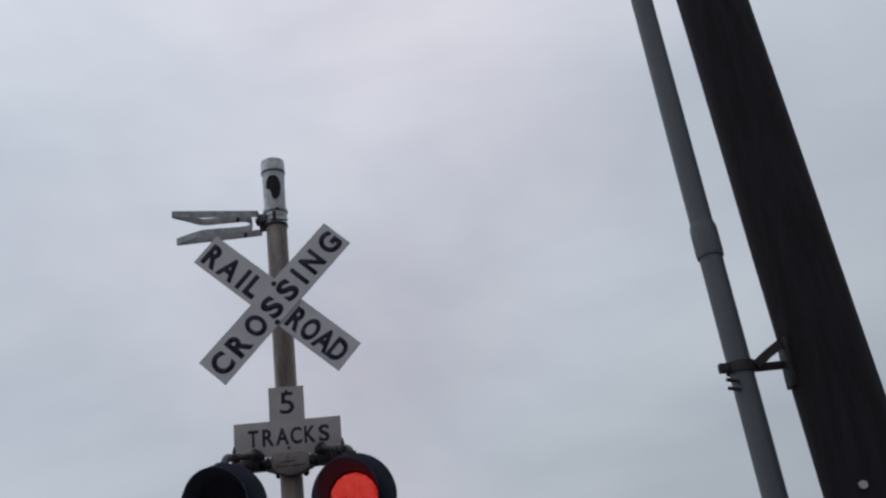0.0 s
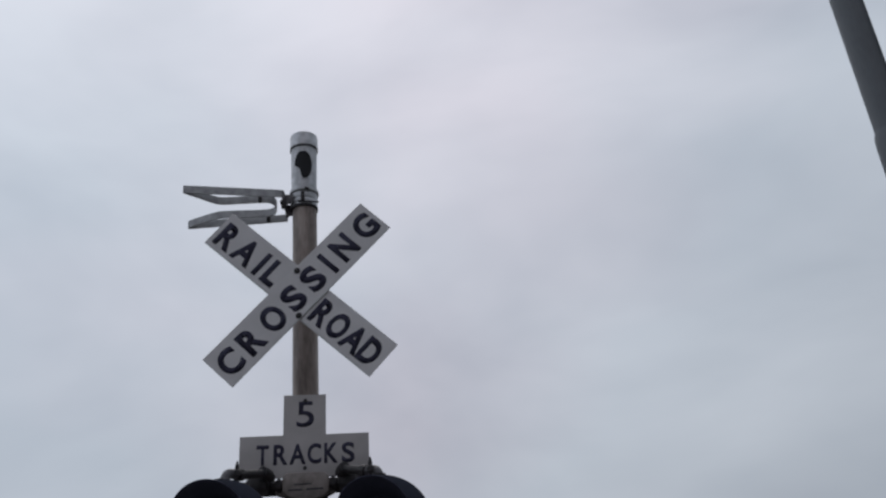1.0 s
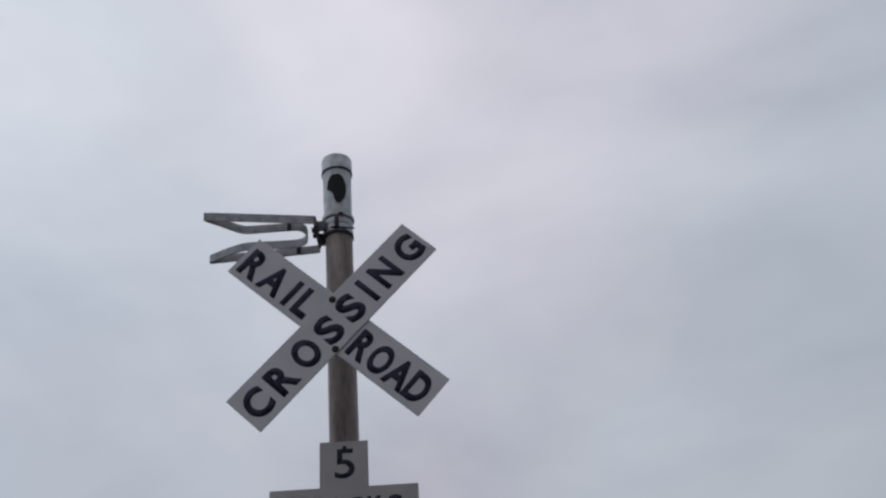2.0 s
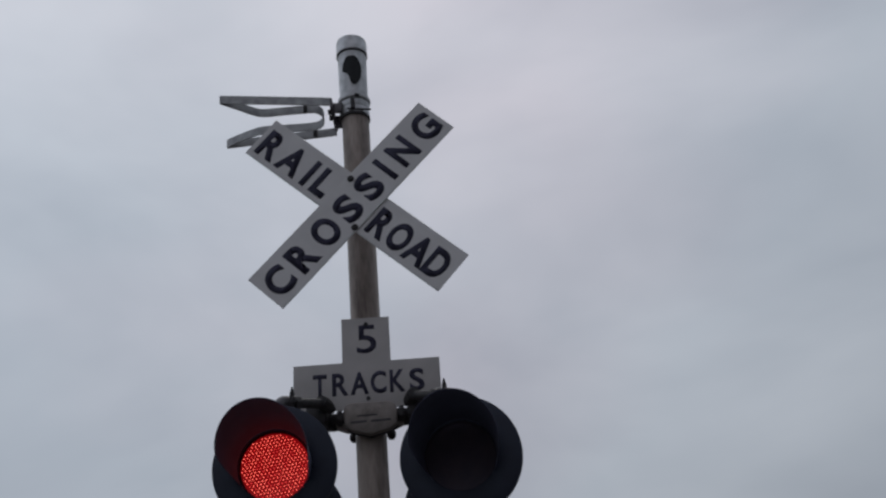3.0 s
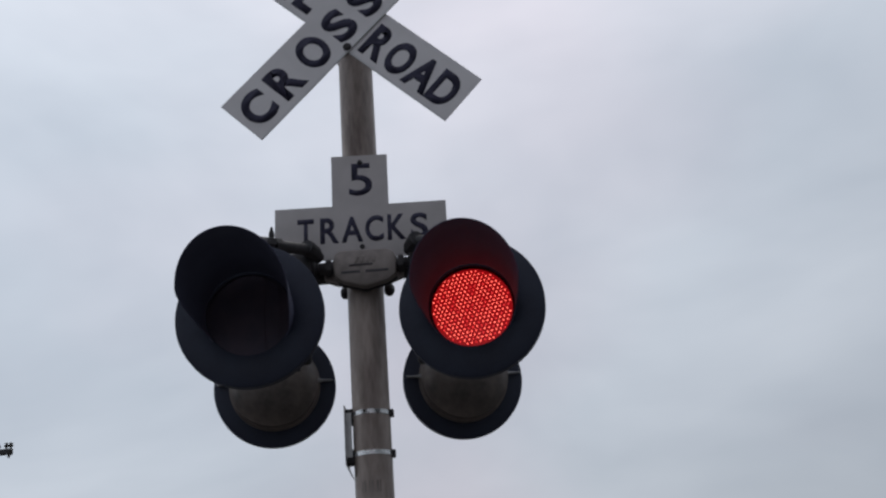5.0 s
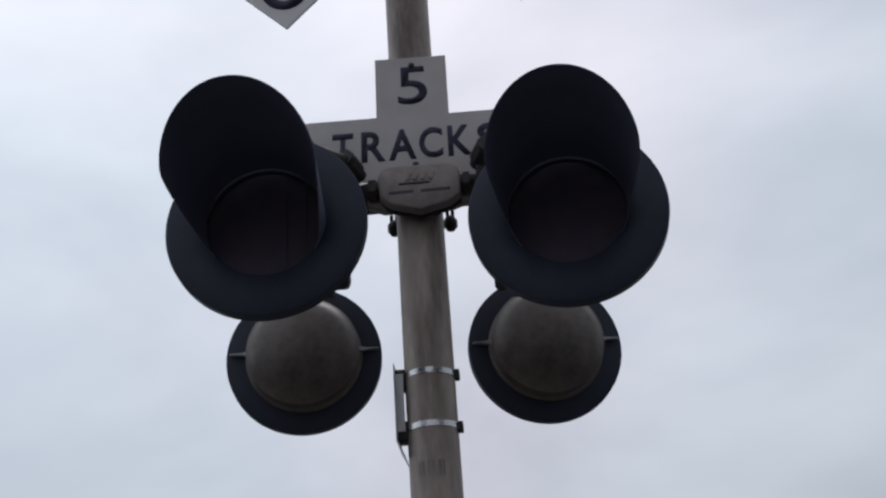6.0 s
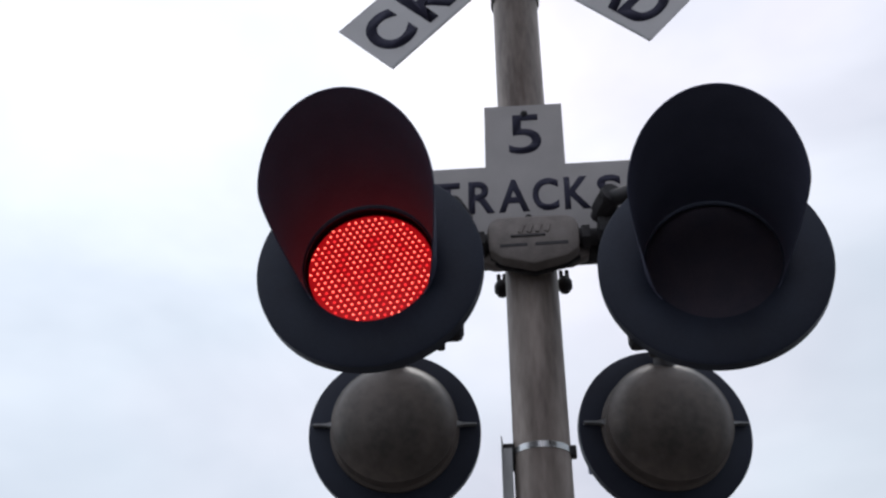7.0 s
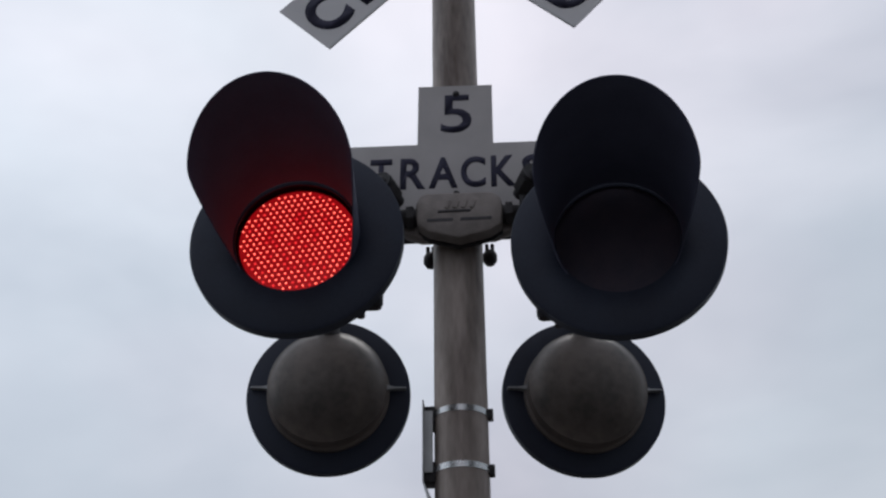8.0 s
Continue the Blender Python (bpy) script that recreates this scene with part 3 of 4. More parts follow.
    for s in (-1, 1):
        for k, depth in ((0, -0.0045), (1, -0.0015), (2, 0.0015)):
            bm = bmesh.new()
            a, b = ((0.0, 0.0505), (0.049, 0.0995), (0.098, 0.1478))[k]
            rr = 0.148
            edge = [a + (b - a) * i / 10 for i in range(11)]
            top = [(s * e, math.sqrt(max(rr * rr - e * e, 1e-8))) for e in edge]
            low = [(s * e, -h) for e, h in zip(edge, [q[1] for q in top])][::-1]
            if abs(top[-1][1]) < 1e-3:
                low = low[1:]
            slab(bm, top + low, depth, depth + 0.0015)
            ob = part("shutter", bm, UNLIT_LENS, lamp, "added dark red blade that blanks the LEDs")
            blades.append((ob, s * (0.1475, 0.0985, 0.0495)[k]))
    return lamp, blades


def build_bell():
    bell = thing("warning_bell", "galvanised cylindrical warning bell on top of the mast", "bell", pose(-0.003, 0, 4.585))
    bm = bmesh.new()
    lathe(bm, [(0.0705, 0.0), (0.079, 0.0), (0.079, 0.012), (0.075, 0.016), (0.079, 0.03), (0.074, 0.045), (0.080, 0.06), (0.076, 0.085), (0.085, 0.092), (0.087, 0.10), (0.085, 0.112), (0.076, 0.116)], 48, "z")
    part("collar", bm, BRIGHT_ZINC, bell, "crumpled bright clamp collar")
    bm = bmesh.new()
    lathe(bm, [(0.074, 0.105), (0.074, 0.112), (0.075, 0.20), (0.0770, 0.36), (0.078, 0.405)], 64, "z")
    part("body", bm, BRIGHT_ZINC, bell)
    bm = bmesh.new()
    lathe(bm, [(0.078, 0.400), (0.0825, 0.403), (0.0825, 0.478), (0.079, 0.490), (0.055, 0.497), (0.0, 0.50)], 64, "z")
    part("cap", bm, BRIGHT_ZINC, bell, "bright galvanised cap")
    bm = bmesh.new()
    lathe(bm, [(0.0785, 0.393), (0.0835, 0.393), (0.0835, 0.403), (0.0785, 0.403)], 64, "z")
    part("seam", bm, DARK_FITTING, bell, "dark seam under the cap")
    # opening's inner shade as a dark sheet, wide above, narrow below, bent to the body
    bm = bmesh.new()
    shape = []
    for i in range(28):
        a = 2 * math.pi * i / 28
        w = 0.046 * math.cos(a) + (-0.010 if math.cos(a) < 0 and math.sin(a) > -0.3 else 0.006)
        if math.sin(a) < -0.2 and math.cos(a) < 0:
            w *= 0.52
        shape.append((w + 0.004, 0.262 + 0.092 * math.sin(a)))
    centre = bm.verts.new((0.006 / 1, -0.0800, 0.275))
    ring = [bm.verts.new((0.0800 * math.sin(x / 0.078), -0.0800 * math.cos(x / 0.078), z)) for x, z in shape]
    mids = [bm.verts.new((0.0802 * math.sin(x * 0.5 / 0.078), -0.0802 * math.cos(x * 0.5 / 0.078), 0.275 + (z - 0.275) * 0.5)) for x, z in shape]
    for i in range(28):
        j = (i + 1) % 28
        bm.faces.new((ring[i], ring[j], mids[j], mids[i]))
        bm.faces.new((mids[i], mids[j], centre))
    part("opening_shade", bm, HOLE_BLACK, bell, "dark kidney-shaped sheet for shade in the sound opening")
    bm = bmesh.new()
    box(bm, (-0.011, -0.095, 0.01), (0.011, -0.074, 0.075), 0.003)
    rod(bm, (-0.03, -0.088, 0.012), (0.09, -0.06, 0.012), 0.005, None, 8)
    rod(bm, (0.012, -0.086, 0.098), (0.034, -0.082, 0.092), 0.008, None, 8)
    lathe(bm, [(0.0705, -0.012), (0.081, -0.012), (0.081, 0.002), (0.0705, 0.002)], 32, "z")
    part("clamp_screw", bm, DARK_FITTING, bell, "dark clamp screws")


def build_arm_bracket():
    br = thing("hairpin_bracket", "empty galvanised hairpin bracket clamped beside the bell", "bracket", pose(0, 0, 4.632))
    tilt = lambda p: (p[0], p[1], -0.19 * p[1])
    strip = [(-0.003, -0.024), (0.003, -0.024), (0.003, 0.024), (-0.003, 0.024)]
    outer_a = [(-0.115, -0.085), (-0.20, -0.098), (-0.40, -0.127), (-0.655, -0.163), (-0.668, -0.160), (-0.655, -0.150), (-0.60, -0.115), (-0.52, -0.062), (-0.47, -0.046), (-0.38, -0.046), (-0.24, -0.046), (-0.195, -0.038), (-0.172, -0.012), (-0.168, 0.02)]
    outer_b = [(-0.168, 0.02), (-0.176, 0.05), (-0.20, 0.075), (-0.26, 0.084), (-0.42, 0.080), (-0.50, 0.080), (-0.56, 0.094), (-0.64, 0.125), (-0.70, 0.152), (-0.708, 0.160), (-0.69, 0.163), (-0.50, 0.155), (-0.30, 0.147), (-0.115, 0.138)]
    for pts in (outer_a, outer_b):
        bm = bmesh.new()
        sweep(bm, smooth_path([tilt(p) for p in pts], 3), strip)
        part("strip", bm, BRACKET_ZINC, br, "bent flat steel strip")
    bm = bmesh.new()
    box(bm, (-0.122, -0.10, -0.03), (-0.108, 0.13, 0.028), 0.003)
    box(bm, (-0.112, -0.06, -0.03), (-0.06, -0.04, 0.025), 0.003)
    box(bm, (-0.112, 0.05, -0.05), (-0.06, 0.075, 0.01), 0.003)
    part("foot", bm, GREY_FITTING, br, "bolted steel foot plate")
    for y in (-0.02, 0.035):
        bm = bmesh.new()
        rod(bm, (-0.135, y, -0.004), (-0.07, y, -0.004), 0.010, None, 6)
        rod(bm, (-0.14, y, -0.004), (-0.125, y, -0.004), 0.016, None, 6)
        part("bolt", bm, DARK_FITTING, br, "dark bolt")
    for x, y in ((-0.255, -0.05), (-0.23, 0.13)):
        bm = bmesh.new()
        box(bm, (x - 0.010, y - 0.005, -0.19 * y - 0.026), (x + 0.010, y + 0.005, -0.19 * y + 0.026), 0.002)
        part("clip", bm, DARK_FITTING, br, "dark clip")


def build_edge_plate():
    plate = thing("mast_number_plate", "small white plate seen edge on, banded to the mast", "plate", pose(0, 0, 2.31))
    for z in (0.073, -0.077):
        bm = bmesh.new()
        r = POST_R + 0.002
        lathe(bm, [(POST_R, z - 0.008), (r, z - 0.008), (r, z + 0.008), (POST_R, z + 0.008)], 48, "z")
        part("band", bm, BAND_STEEL, plate, "shiny stainless steel band")
        bm = bmesh.new()
        box(bm, (0.068, -0.02, z - 0.014), (0.084, 0.008, z + 0.014), 0.003)
        part("buckle", bm, DARK_FITTING, plate, "dark band buckle")
        bm = bmesh.new()
        box(bm, (-0.0945, -0.03, z - 0.03), (-0.066, 0.03, z + 0.022), 0.003)
        part("holder", bm, DARK_FITTING, plate, "dark plate holder")
    bm = bmesh.new()
    f = [(-0.098, 0.108), (-0.098, -0.112), (-0.080, -0.150), (-0.077, -0.150), (-0.095, -0.11), (-0.095, 0.108)]
    slab(bm, f, -0.045, 0.09, 0.0005)
    part("plate", bm, PLATE_WHITE, plate, "thin white metal plate")
    # added white sheet: bright sky between plate and pipe, done as a surface
    bm = bmesh.new()
    box(bm, (-0.0945, -0.036, -0.085), (-0.072, -0.032, 0.08), 0.001)
    part("gap_sky_sheet", bm, PLATE_WHITE, plate, "white sheet standing for sky in the gap")


# ---- the utility pole beside the path ----
def build_utility_pole():
    pole = thing("utility_pole", "dark creosoted wooden utility pole leaning slightly", "utility pole", pose(2.1615, -3.5407, 0.0))
    bm = bmesh.new()
    lean = lambda z: Vector((-0.005 * z, 0.1223 * z, z))
    seg, steps = 40, 60
    rings = []
    for i in range(steps + 1):
        z = 10.5 * i / steps
        c, r0 = lean(z), 0.1505 - 0.003 * z
        ring = []
        for k in range(seg):
            a = 2 * math.pi * k / seg
            w = noise.noise(Vector((math.cos(a) * 5, math.sin(a) * 5, z * 0.35))) * 0.006 + noise.noise(Vector((math.cos(a) * 14, math.sin(a) * 14, z * 0.9))) * 0.003
            ring.append(bm.verts.new((c.x + (r0 + w) * math.cos(a), c.y + (r0 + w) * math.sin(a), z)))
        rings.append(ring)
    for p, q in zip(rings, rings[1:]):
        for k in range(seg):
            bm.faces.new((p[k], p[(k + 1) % seg], q[(k + 1) % seg], q[k]))
    bm.faces.new(rings[-1])
    part("trunk", bm, POLE_WOOD, pole)
    bm = bmesh.new()
    p = lean(2.0)
    rod(bm, (p.x - 0.07, p.y - 0.120, p.z), (p.x - 0.073, p.y - 0.135, p.z - 0.001), 0.013, None, 10)
    part("tag", bm, PLATE_WHITE, pole, "small white round tag")
    conduit = thing("conduit", "grey plastic conduit standing beside the wooden pole", "conduit", pose(1.8869, -3.3921, 0.0))
    side = lambda z: Vector((-0.0171 * z, 0.0656 * z, z))
    bm = bmesh.new()
    rod(bm, side(0.0), side(9.6), 0.042, None, 28)
    part("pipe", bm, CONDUIT_GREY, conduit)
    for z in (2.944, 6.1):
        bm = bmesh.new()
        d = (side(1) - side(0)).normalized()
        m = Matrix.Translation(side(z)) @ d.to_track_quat("Z", "Y").to_matrix().to_4x4()
        lathe(bm, [(0.0405, -0.068), (0.0475, -0.066), (0.0495, -0.052), (0.0495, 0.03), (0.0480, 0.055), (0.0450, 0.068), (0.0405, 0.070)], 28, "z", m)
        part("coupling", bm, CONDUIT_GREY, conduit, "grey pipe coupling")
    for z in (2.457, 5.6):
        bm = bmesh.new()
        c = side(z)
        m = Matrix.Translation(c)
        lathe(bm, [(0.0435, -0.018), (0.051, -0.018), (0.051, 0.018), (0.0435, 0.018)], 28, "z", m)
        box(bm, (-0.080, -0.03, -0.016), (-0.045, -0.005, 0.016), 0.003, 2, m)
        rod(bm, c + Vector((-0.07, -0.04, -0.045)), c + Vector((-0.03, -0.04, -0.055)), 0.007, None, 8)
        rod(bm, c + Vector((-0.07, -0.04, -0.075)), c + Vector((-0.03, -0.04, -0.082)), 0.007, None, 8)
        box(bm, (0.045, -0.012, -0.018), (0.20, 0.012, 0.008), 0.003, 2, m)
        sweep(bm, [c + Vector((0.05, -0.02, 0.0)), c + Vector((0.10, -0.03, 0.035)), c + Vector((0.185, -0.03, 0.085))], [(-0.006, -0.016), (0.006, -0.016), (0.006, 0.016), (-0.006, 0.016)])
        box(bm, (0.150, -0.05, -0.09), (0.168, 0.02, 0.08), 0.003, 2, m)
        part("standoff_clamp", bm, DARK_FITTING, conduit, "dark steel standoff clamp")


# ---- the far side of the tracks ----
CAR_SPEED, CAR_AT, CAR_LEN, CAR_TOP = -14.3, -11.73, 17.5, 5.31


def build_freight_car():
    """Its origin is at the ground under its trailing end; it stretches towards -x."""
    car = thing("freight_car", "faded orange freight car with a dirty white end", "freight car", pose(CAR_AT - CAR_SPEED * 3.5, 38.0, 0.0))
    n0 = -CAR_LEN
    bm = bmesh.new()
    box(bm, (n0, 0.03, 1.1), (0.0, 0.10, CAR_TOP - 0.42), 0.01)
    body = part("side_wall", bm, CAR_ORANGE, car, "faded orange ribbed side")
    for k in range(15):
        bm = bmesh.new()
        x = -0.10 - k * 1.22
        if x < n0 + 0.1:
            break
        box(bm, (x - 0.05, 0.014, 1.15), (x + 0.05, 0.028, CAR_TOP - 0.43), 0.006, 1)
        part("rib", bm, CAR_ORANGE, body)
    bm = bmesh.new()
    box(bm, (n0, -0.03, CAR_TOP - 0.42), (0.02, 0.14, CAR_TOP), 0.015)
    part("top_rail", bm, CAR_ORANGE, car, "orange top rail")
    bm = bmesh.new()
    box(bm, (n0 + 0.5, 0.0, CAR_TOP + 0.002), (-1.0, 0.08, CAR_TOP + 0.022))
    for x in (-2.2, -5.4, -6.2, -9.0, -12.5):
        box(bm, (x - 0.06, 0.0, CAR_TOP), (x + 0.06, 0.1, CAR_TOP + 0.045), 0.01, 1)
    part("roof_lip", bm, CAR_DARK, car, "dark roof lip with small lugs")
    bm = bmesh.new()
    slab(bm, [(n0 + 0.02, 1.1), (-0.02, 1.1), (-0.02, CAR_TOP - 0.5), (n0 + 0.02, CAR_TOP - 0.5)], 2.95, 3.0)
    part("side_wall", bm, CAR_BEIGE, car, "beige far side")
    bm = bmesh.new()
    for x0, x1 in ((n0, 0.0),):
        vs = [bm.verts.new(p) for p in ((x0, 0.14, CAR_TOP - 0.02), (x1, 0.14, CAR_TOP - 0.02), (x1, 3.0, CAR_TOP - 0.47), (x0, 3.0, CAR_TOP - 0.47))]
        f = bm.faces.new(vs)
        bmesh.ops.solidify(bm, geom=[f], thickness=0.04)
    part("roof", bm, CAR_WHITE, car, "pale sloping roof")
    # trailing end: white upper band, dark seam, beige lower sheet
    def end_band(za, zb, x0, x1, mat, name, label):
        bm = bmesh.new()
        drop = lambda y: -0.45 * (y - 0.10) / 2.9
        quad = [(0.105, za), (2.995, za), (2.995, zb), (0.105, zb)]
        lo = [bm.verts.new((x0, y, z + drop(y))) for y, z in quad]
        hi = [bm.verts.new((x1, y, z + drop(y))) for y, z in quad]
        bm.faces.new(lo)
        bm.faces.new(hi[::-1])
        for i in range(4):
            j = (i + 1) % 4
            bm.faces.new((lo[i], lo[j], hi[j], hi[i]))
        return part(name, bm, mat, car, label, smooth=False)
    end_band(CAR_TOP - 0.80, CAR_TOP - 0.03, -0.05, 0.02, CAR_WHITE, "end_panel", "dirty white upper end panel")
    end_band(CAR_TOP - 0.98, CAR_TOP - 0.80, -0.05, 0.05, CAR_DARK, "end_seam", "dark seam across the end")
    end_band(1.55, CAR_TOP - 0.98, -0.05, 0.0, CAR_BEIGE, "end_panel", "beige lower end panel")
    bm = bmesh.new()
    box(bm, (-0.12, 2.5, CAR_TOP - 0.44), (0.10, 2.95, CAR_TOP - 0.30), 0.01)
    part("end_lug", bm, CAR_DARK, car, "dark lug on the roof end")
    bm = bmesh.new()
    box(bm, (n0 + 0.1, 0.2, 0.85), (-0.1, 2.8, 1.12), 0.02)
    part("underframe", bm, CAR_DARK, car)
    for xb in (-2.6, n0 + 2.6):
        bm = bmesh.new()
        box(bm, (xb - 1.4, 0.45, 0.42), (xb + 1.4, 0.60, 0.80), 0.05)
        box(bm, (xb - 1.4, 2.40, 0.42), (xb + 1.4, 2.55, 0.80), 0.05)
        box(bm, (xb - 0.25, 0.45, 0.55), (xb + 0.25, 2.55, 0.86), 0.04)
        truck = part("truck", bm, CAR_DARK, car, "sooty wheel truck")
        for xw in (-0.9, 0.9):
            for y in (0.47, 1.90):
                bm = bmesh.new()
                lathe(bm, [(0.0, 0.0), (0.43, 0.0), (0.46, 0.02), (0.43, 0.10), (0.2, 0.12), (0, 0.12)], 24, "y", Matrix.Translation((xb + xw, y - 0.04, 0.59)))
                part("wheel", bm, RAIL_STEEL, truck, "steel wheel")
    return car


def build_silo():
    silo = thing("steel_silo", "grey faceted steel silo with roof hatch and lifting ring", "silo", pose(-1.0, 60, 0))
    bm = bmesh.new()
    slab(bm, [(-1.84, 0), (1.27, 0), (1.27, 4.50), (-0.9, 5.06), (-1.84, 5.15)], -1.3, 1.5, 0.03)
    part("shell", bm, TANK_GREY, silo)
    for x in (-0.95, 0.05, 0.75):
        bm = bmesh.new()
        box(bm, (x - 0.025, -1.325, 0.0), (x + 0.025, -1.29, 4.62 - 0.24 * x), 0.01, 1)
        part("seam", bm, TANK_GREY, silo)
    bm = bmesh.new()
    slab(bm, [(-0.9, 5.06), (1.26, 4.505), (1.40, 4.36), (1.44, 4.40), (1.30, 4.57), (-0.9, 5.12)], -1.38, 1.56, 0.01)
    part("roof_rim", bm, CAR_DARK, silo, "dark overhanging roof rim")
    bm = bmesh.new()
    box(bm, (-4.6, -1.2, 0.0), (-1.845, 1.4, 4.84), 0.03)
    part("side_bin", bm, TANK_GREY, silo, "square grey side bin")
    bm = bmesh.new()
    slab(bm, [(-4.66, 4.78), (-1.85, 4.86), (-1.85, 4.94), (-4.66, 4.85)], -1.26, 1.46, 0.01)
    part("bin_rim", bm, CAR_DARK, silo, "dark rim of the side bin")
    bm = bmesh.new()
    box(bm, (-1.93, -1.32, 5.06), (-1.07, -0.2, 5.29), 0.04)
    part("hatch", bm, CAR_DARK, silo, "dark roof hatch")
    bm = bmesh.new()
    box(bm, (-1.50, -1.2, 5.285), (-1.04, -0.3, 5.48), 0.03)
    part("vent", bm, GREY_FITTING, silo, "grey roof vent")
    for x, z in ((-0.86, 5.16), (-0.55, 5.07), (-0.28, 4.99)):
        bm = bmesh.new()
        box(bm, (x - 0.15, -1.2, z - 0.14), (x + 0.13, -0.6, z + 0.03), 0.03)
        part("roof_cleat", bm, CAR_DARK, silo, "dark roof cleat")
    bm = bmesh.new()
    ring = [(0.53 + 0.16 * math.cos(a), -0.9, 4.73 + 0.22 * math.sin(a)) for a in [math.pi * (i / 12 * 1.3 - 0.15) for i in range(13)]]
    sweep(bm, ring, round_section(0.045, 8), (0, 1, 0))
    part("lifting_ring", bm, CAR_DARK, silo, "dark steel lifting ring")
    tank = thing("domed_tank", "pale grey steel tank with a domed top", "tank", pose(-1.9, 30, 0))
    bm = bmesh.new()
    lathe(bm, [(0.60, 0), (0.60, 2.47), (0.57, 2.59), (0.45, 2.75), (0.25, 2.85), (0, 2.88)], 32, "z")
    part("shell", bm, PALE_GREY, tank)
    bm = bmesh.new()
    lathe(bm, [(0.60, 2.41), (0.63, 2.41), (0.63, 2.47), (0.60, 2.47)], 32, "z")
    part("rim", bm, GREY_FITTING, tank)


def build_bin():
    b = thing("steel_bin", "dark grey steel storage bin with slightly rounded top corners", "storage bin", pose(4.44, 45, 0))
    bm = bmesh.new()
    slab(bm, [(-2.10, 0), (2.14, 0), (2.10, 4.50), (2.08, 4.58), (2.02, 4.62), (-2.02, 4.69), (-2.08, 4.66), (-2.10, 4.58)], 0, 3.5, 0.04)
    part("shell", bm, BIN_GREY, b)
    bm = bmesh.new()
    sweep(bm, [(-0.95, -0.06, 3.0), (-0.95, -0.06, 3.42), (-0.62, -0.06, 3.45)], [(-0.025, -0.025), (0.025, -0.025), (0.025, 0.025), (-0.025, 0.025)], (0, 1, 0))
    part("handle", bm, CAR_DARK, b, "dark bent handle")
    bm = bmesh.new()
    box(bm, (0.88, -0.16, 3.36), (1.14, -0.002, 3.50), 0.03)
    box(bm, (0.85, -0.10, 3.30), (0.93, -0.002, 3.40), 0.02)
    part("hook", bm, CAR_DARK, b, "small dark hook")


def build_low_building():
    h = thing("low_building", "low cream building with a dark hipped roof", "building", pose(7.1, 50, 0))
    bm = bmesh.new()
    box(bm, (0, 0, 0), (34, 10, 2.78))
    part("wall", bm, WALL_CREAM, h)
    for k in range(8):
        bm = bmesh.new()
        box(bm, (0, -0.03, 0.1 + k * 0.34), (34, -0.002, 0.42 + k * 0.34), 0.012, 1)
        part("siding_board", bm, WALL_CREAM, h)
    bm = bmesh.new()
    sweep(bm, [(-0.45, -0.42, 2.92), (34.4, -0.42, 2.92)], [(-0.07, -0.09), (0.07, -0.09), (0.09, 0.09), (0.06, 0.09), (0.05, -0.06), (-0.07, -0.06)])
    part("gutter", bm, GUTTER, h, "cream metal gutter")
    bm = bmesh.new()
    box(bm, (-0.4, -0.34, 2.78), (34.3, 0.0, 2.84))
    part("soffit", bm, GUTTER, h)
    bm = bmesh.new()
    e, r = 3.02, 3.72
    pts = [(-0.5, -0.5, e), (34.5, -0.5, e), (34.5, 10.5, e), (-0.5, 10.5, e), (3.0, 5, r), (31, 5, r)]
    v = [bm.verts.new(p) for p in pts]
    for f in ((0, 1, 5, 4), (1, 2, 5), (2, 3, 4, 5), (3, 0, 4), (3, 2, 1, 0)):
        bm.faces.new([v[i] for i in f])
    part("roof", bm, ROOF_DARK, h, "dark shingle hipped roof", smooth=False)
    bm = bmesh.new()
    rod(bm, (9.6, -0.12, 0), (9.6, -0.12, 2.62), 0.05, None, 10)
    rod(bm, (9.6, -0.12, 2.6), (9.75, -0.42, 2.88), 0.05, None, 10)
    part("downpipe", bm, CAR_DARK, h, "dark rain downpipe")
    # bare shrub behind the roof
    shrub = thing("bare_shrub", "bare twiggy treetop showing over the roof", "shrub", pose(19.95, 70, 0))
    bm = bmesh.new()
    rng = random.Random(4)
    for k in range(7):
        x = -1.45 + k * 0.48 + rng.uniform(-0.2, 0.2)
        rod(bm, (x * 0.3, 0, 0), (x, rng.uniform(-0.5, 0.5), 3.9), 0.06, 0.03, 6)
        for j in range(20):
            z0 = rng.uniform(3.2, 4.2)
            p = Vector((x + rng.uniform(-0.2, 0.2), rng.uniform(-0.4, 0.4), z0))
            q = p + Vector((rng.uniform(-0.45, 0.45), rng.uniform(-0.3, 0.3), rng.uniform(0.3, 0.85)))
            rod(bm, p, q, 0.014, 0.007, 5)
            for i in range(3):
                bmesh.ops.create_icosphere(bm, subdivisions=1, radius=rng.uniform(0.02, 0.045), matrix=Matrix.Translation(q + Vector((rng.uniform(-0.12, 0.12), 0, rng.uniform(-0.12, 0.08)))))
    tagged(part("twig_tangle", bm, TWIG, shrub), kind="stuff")


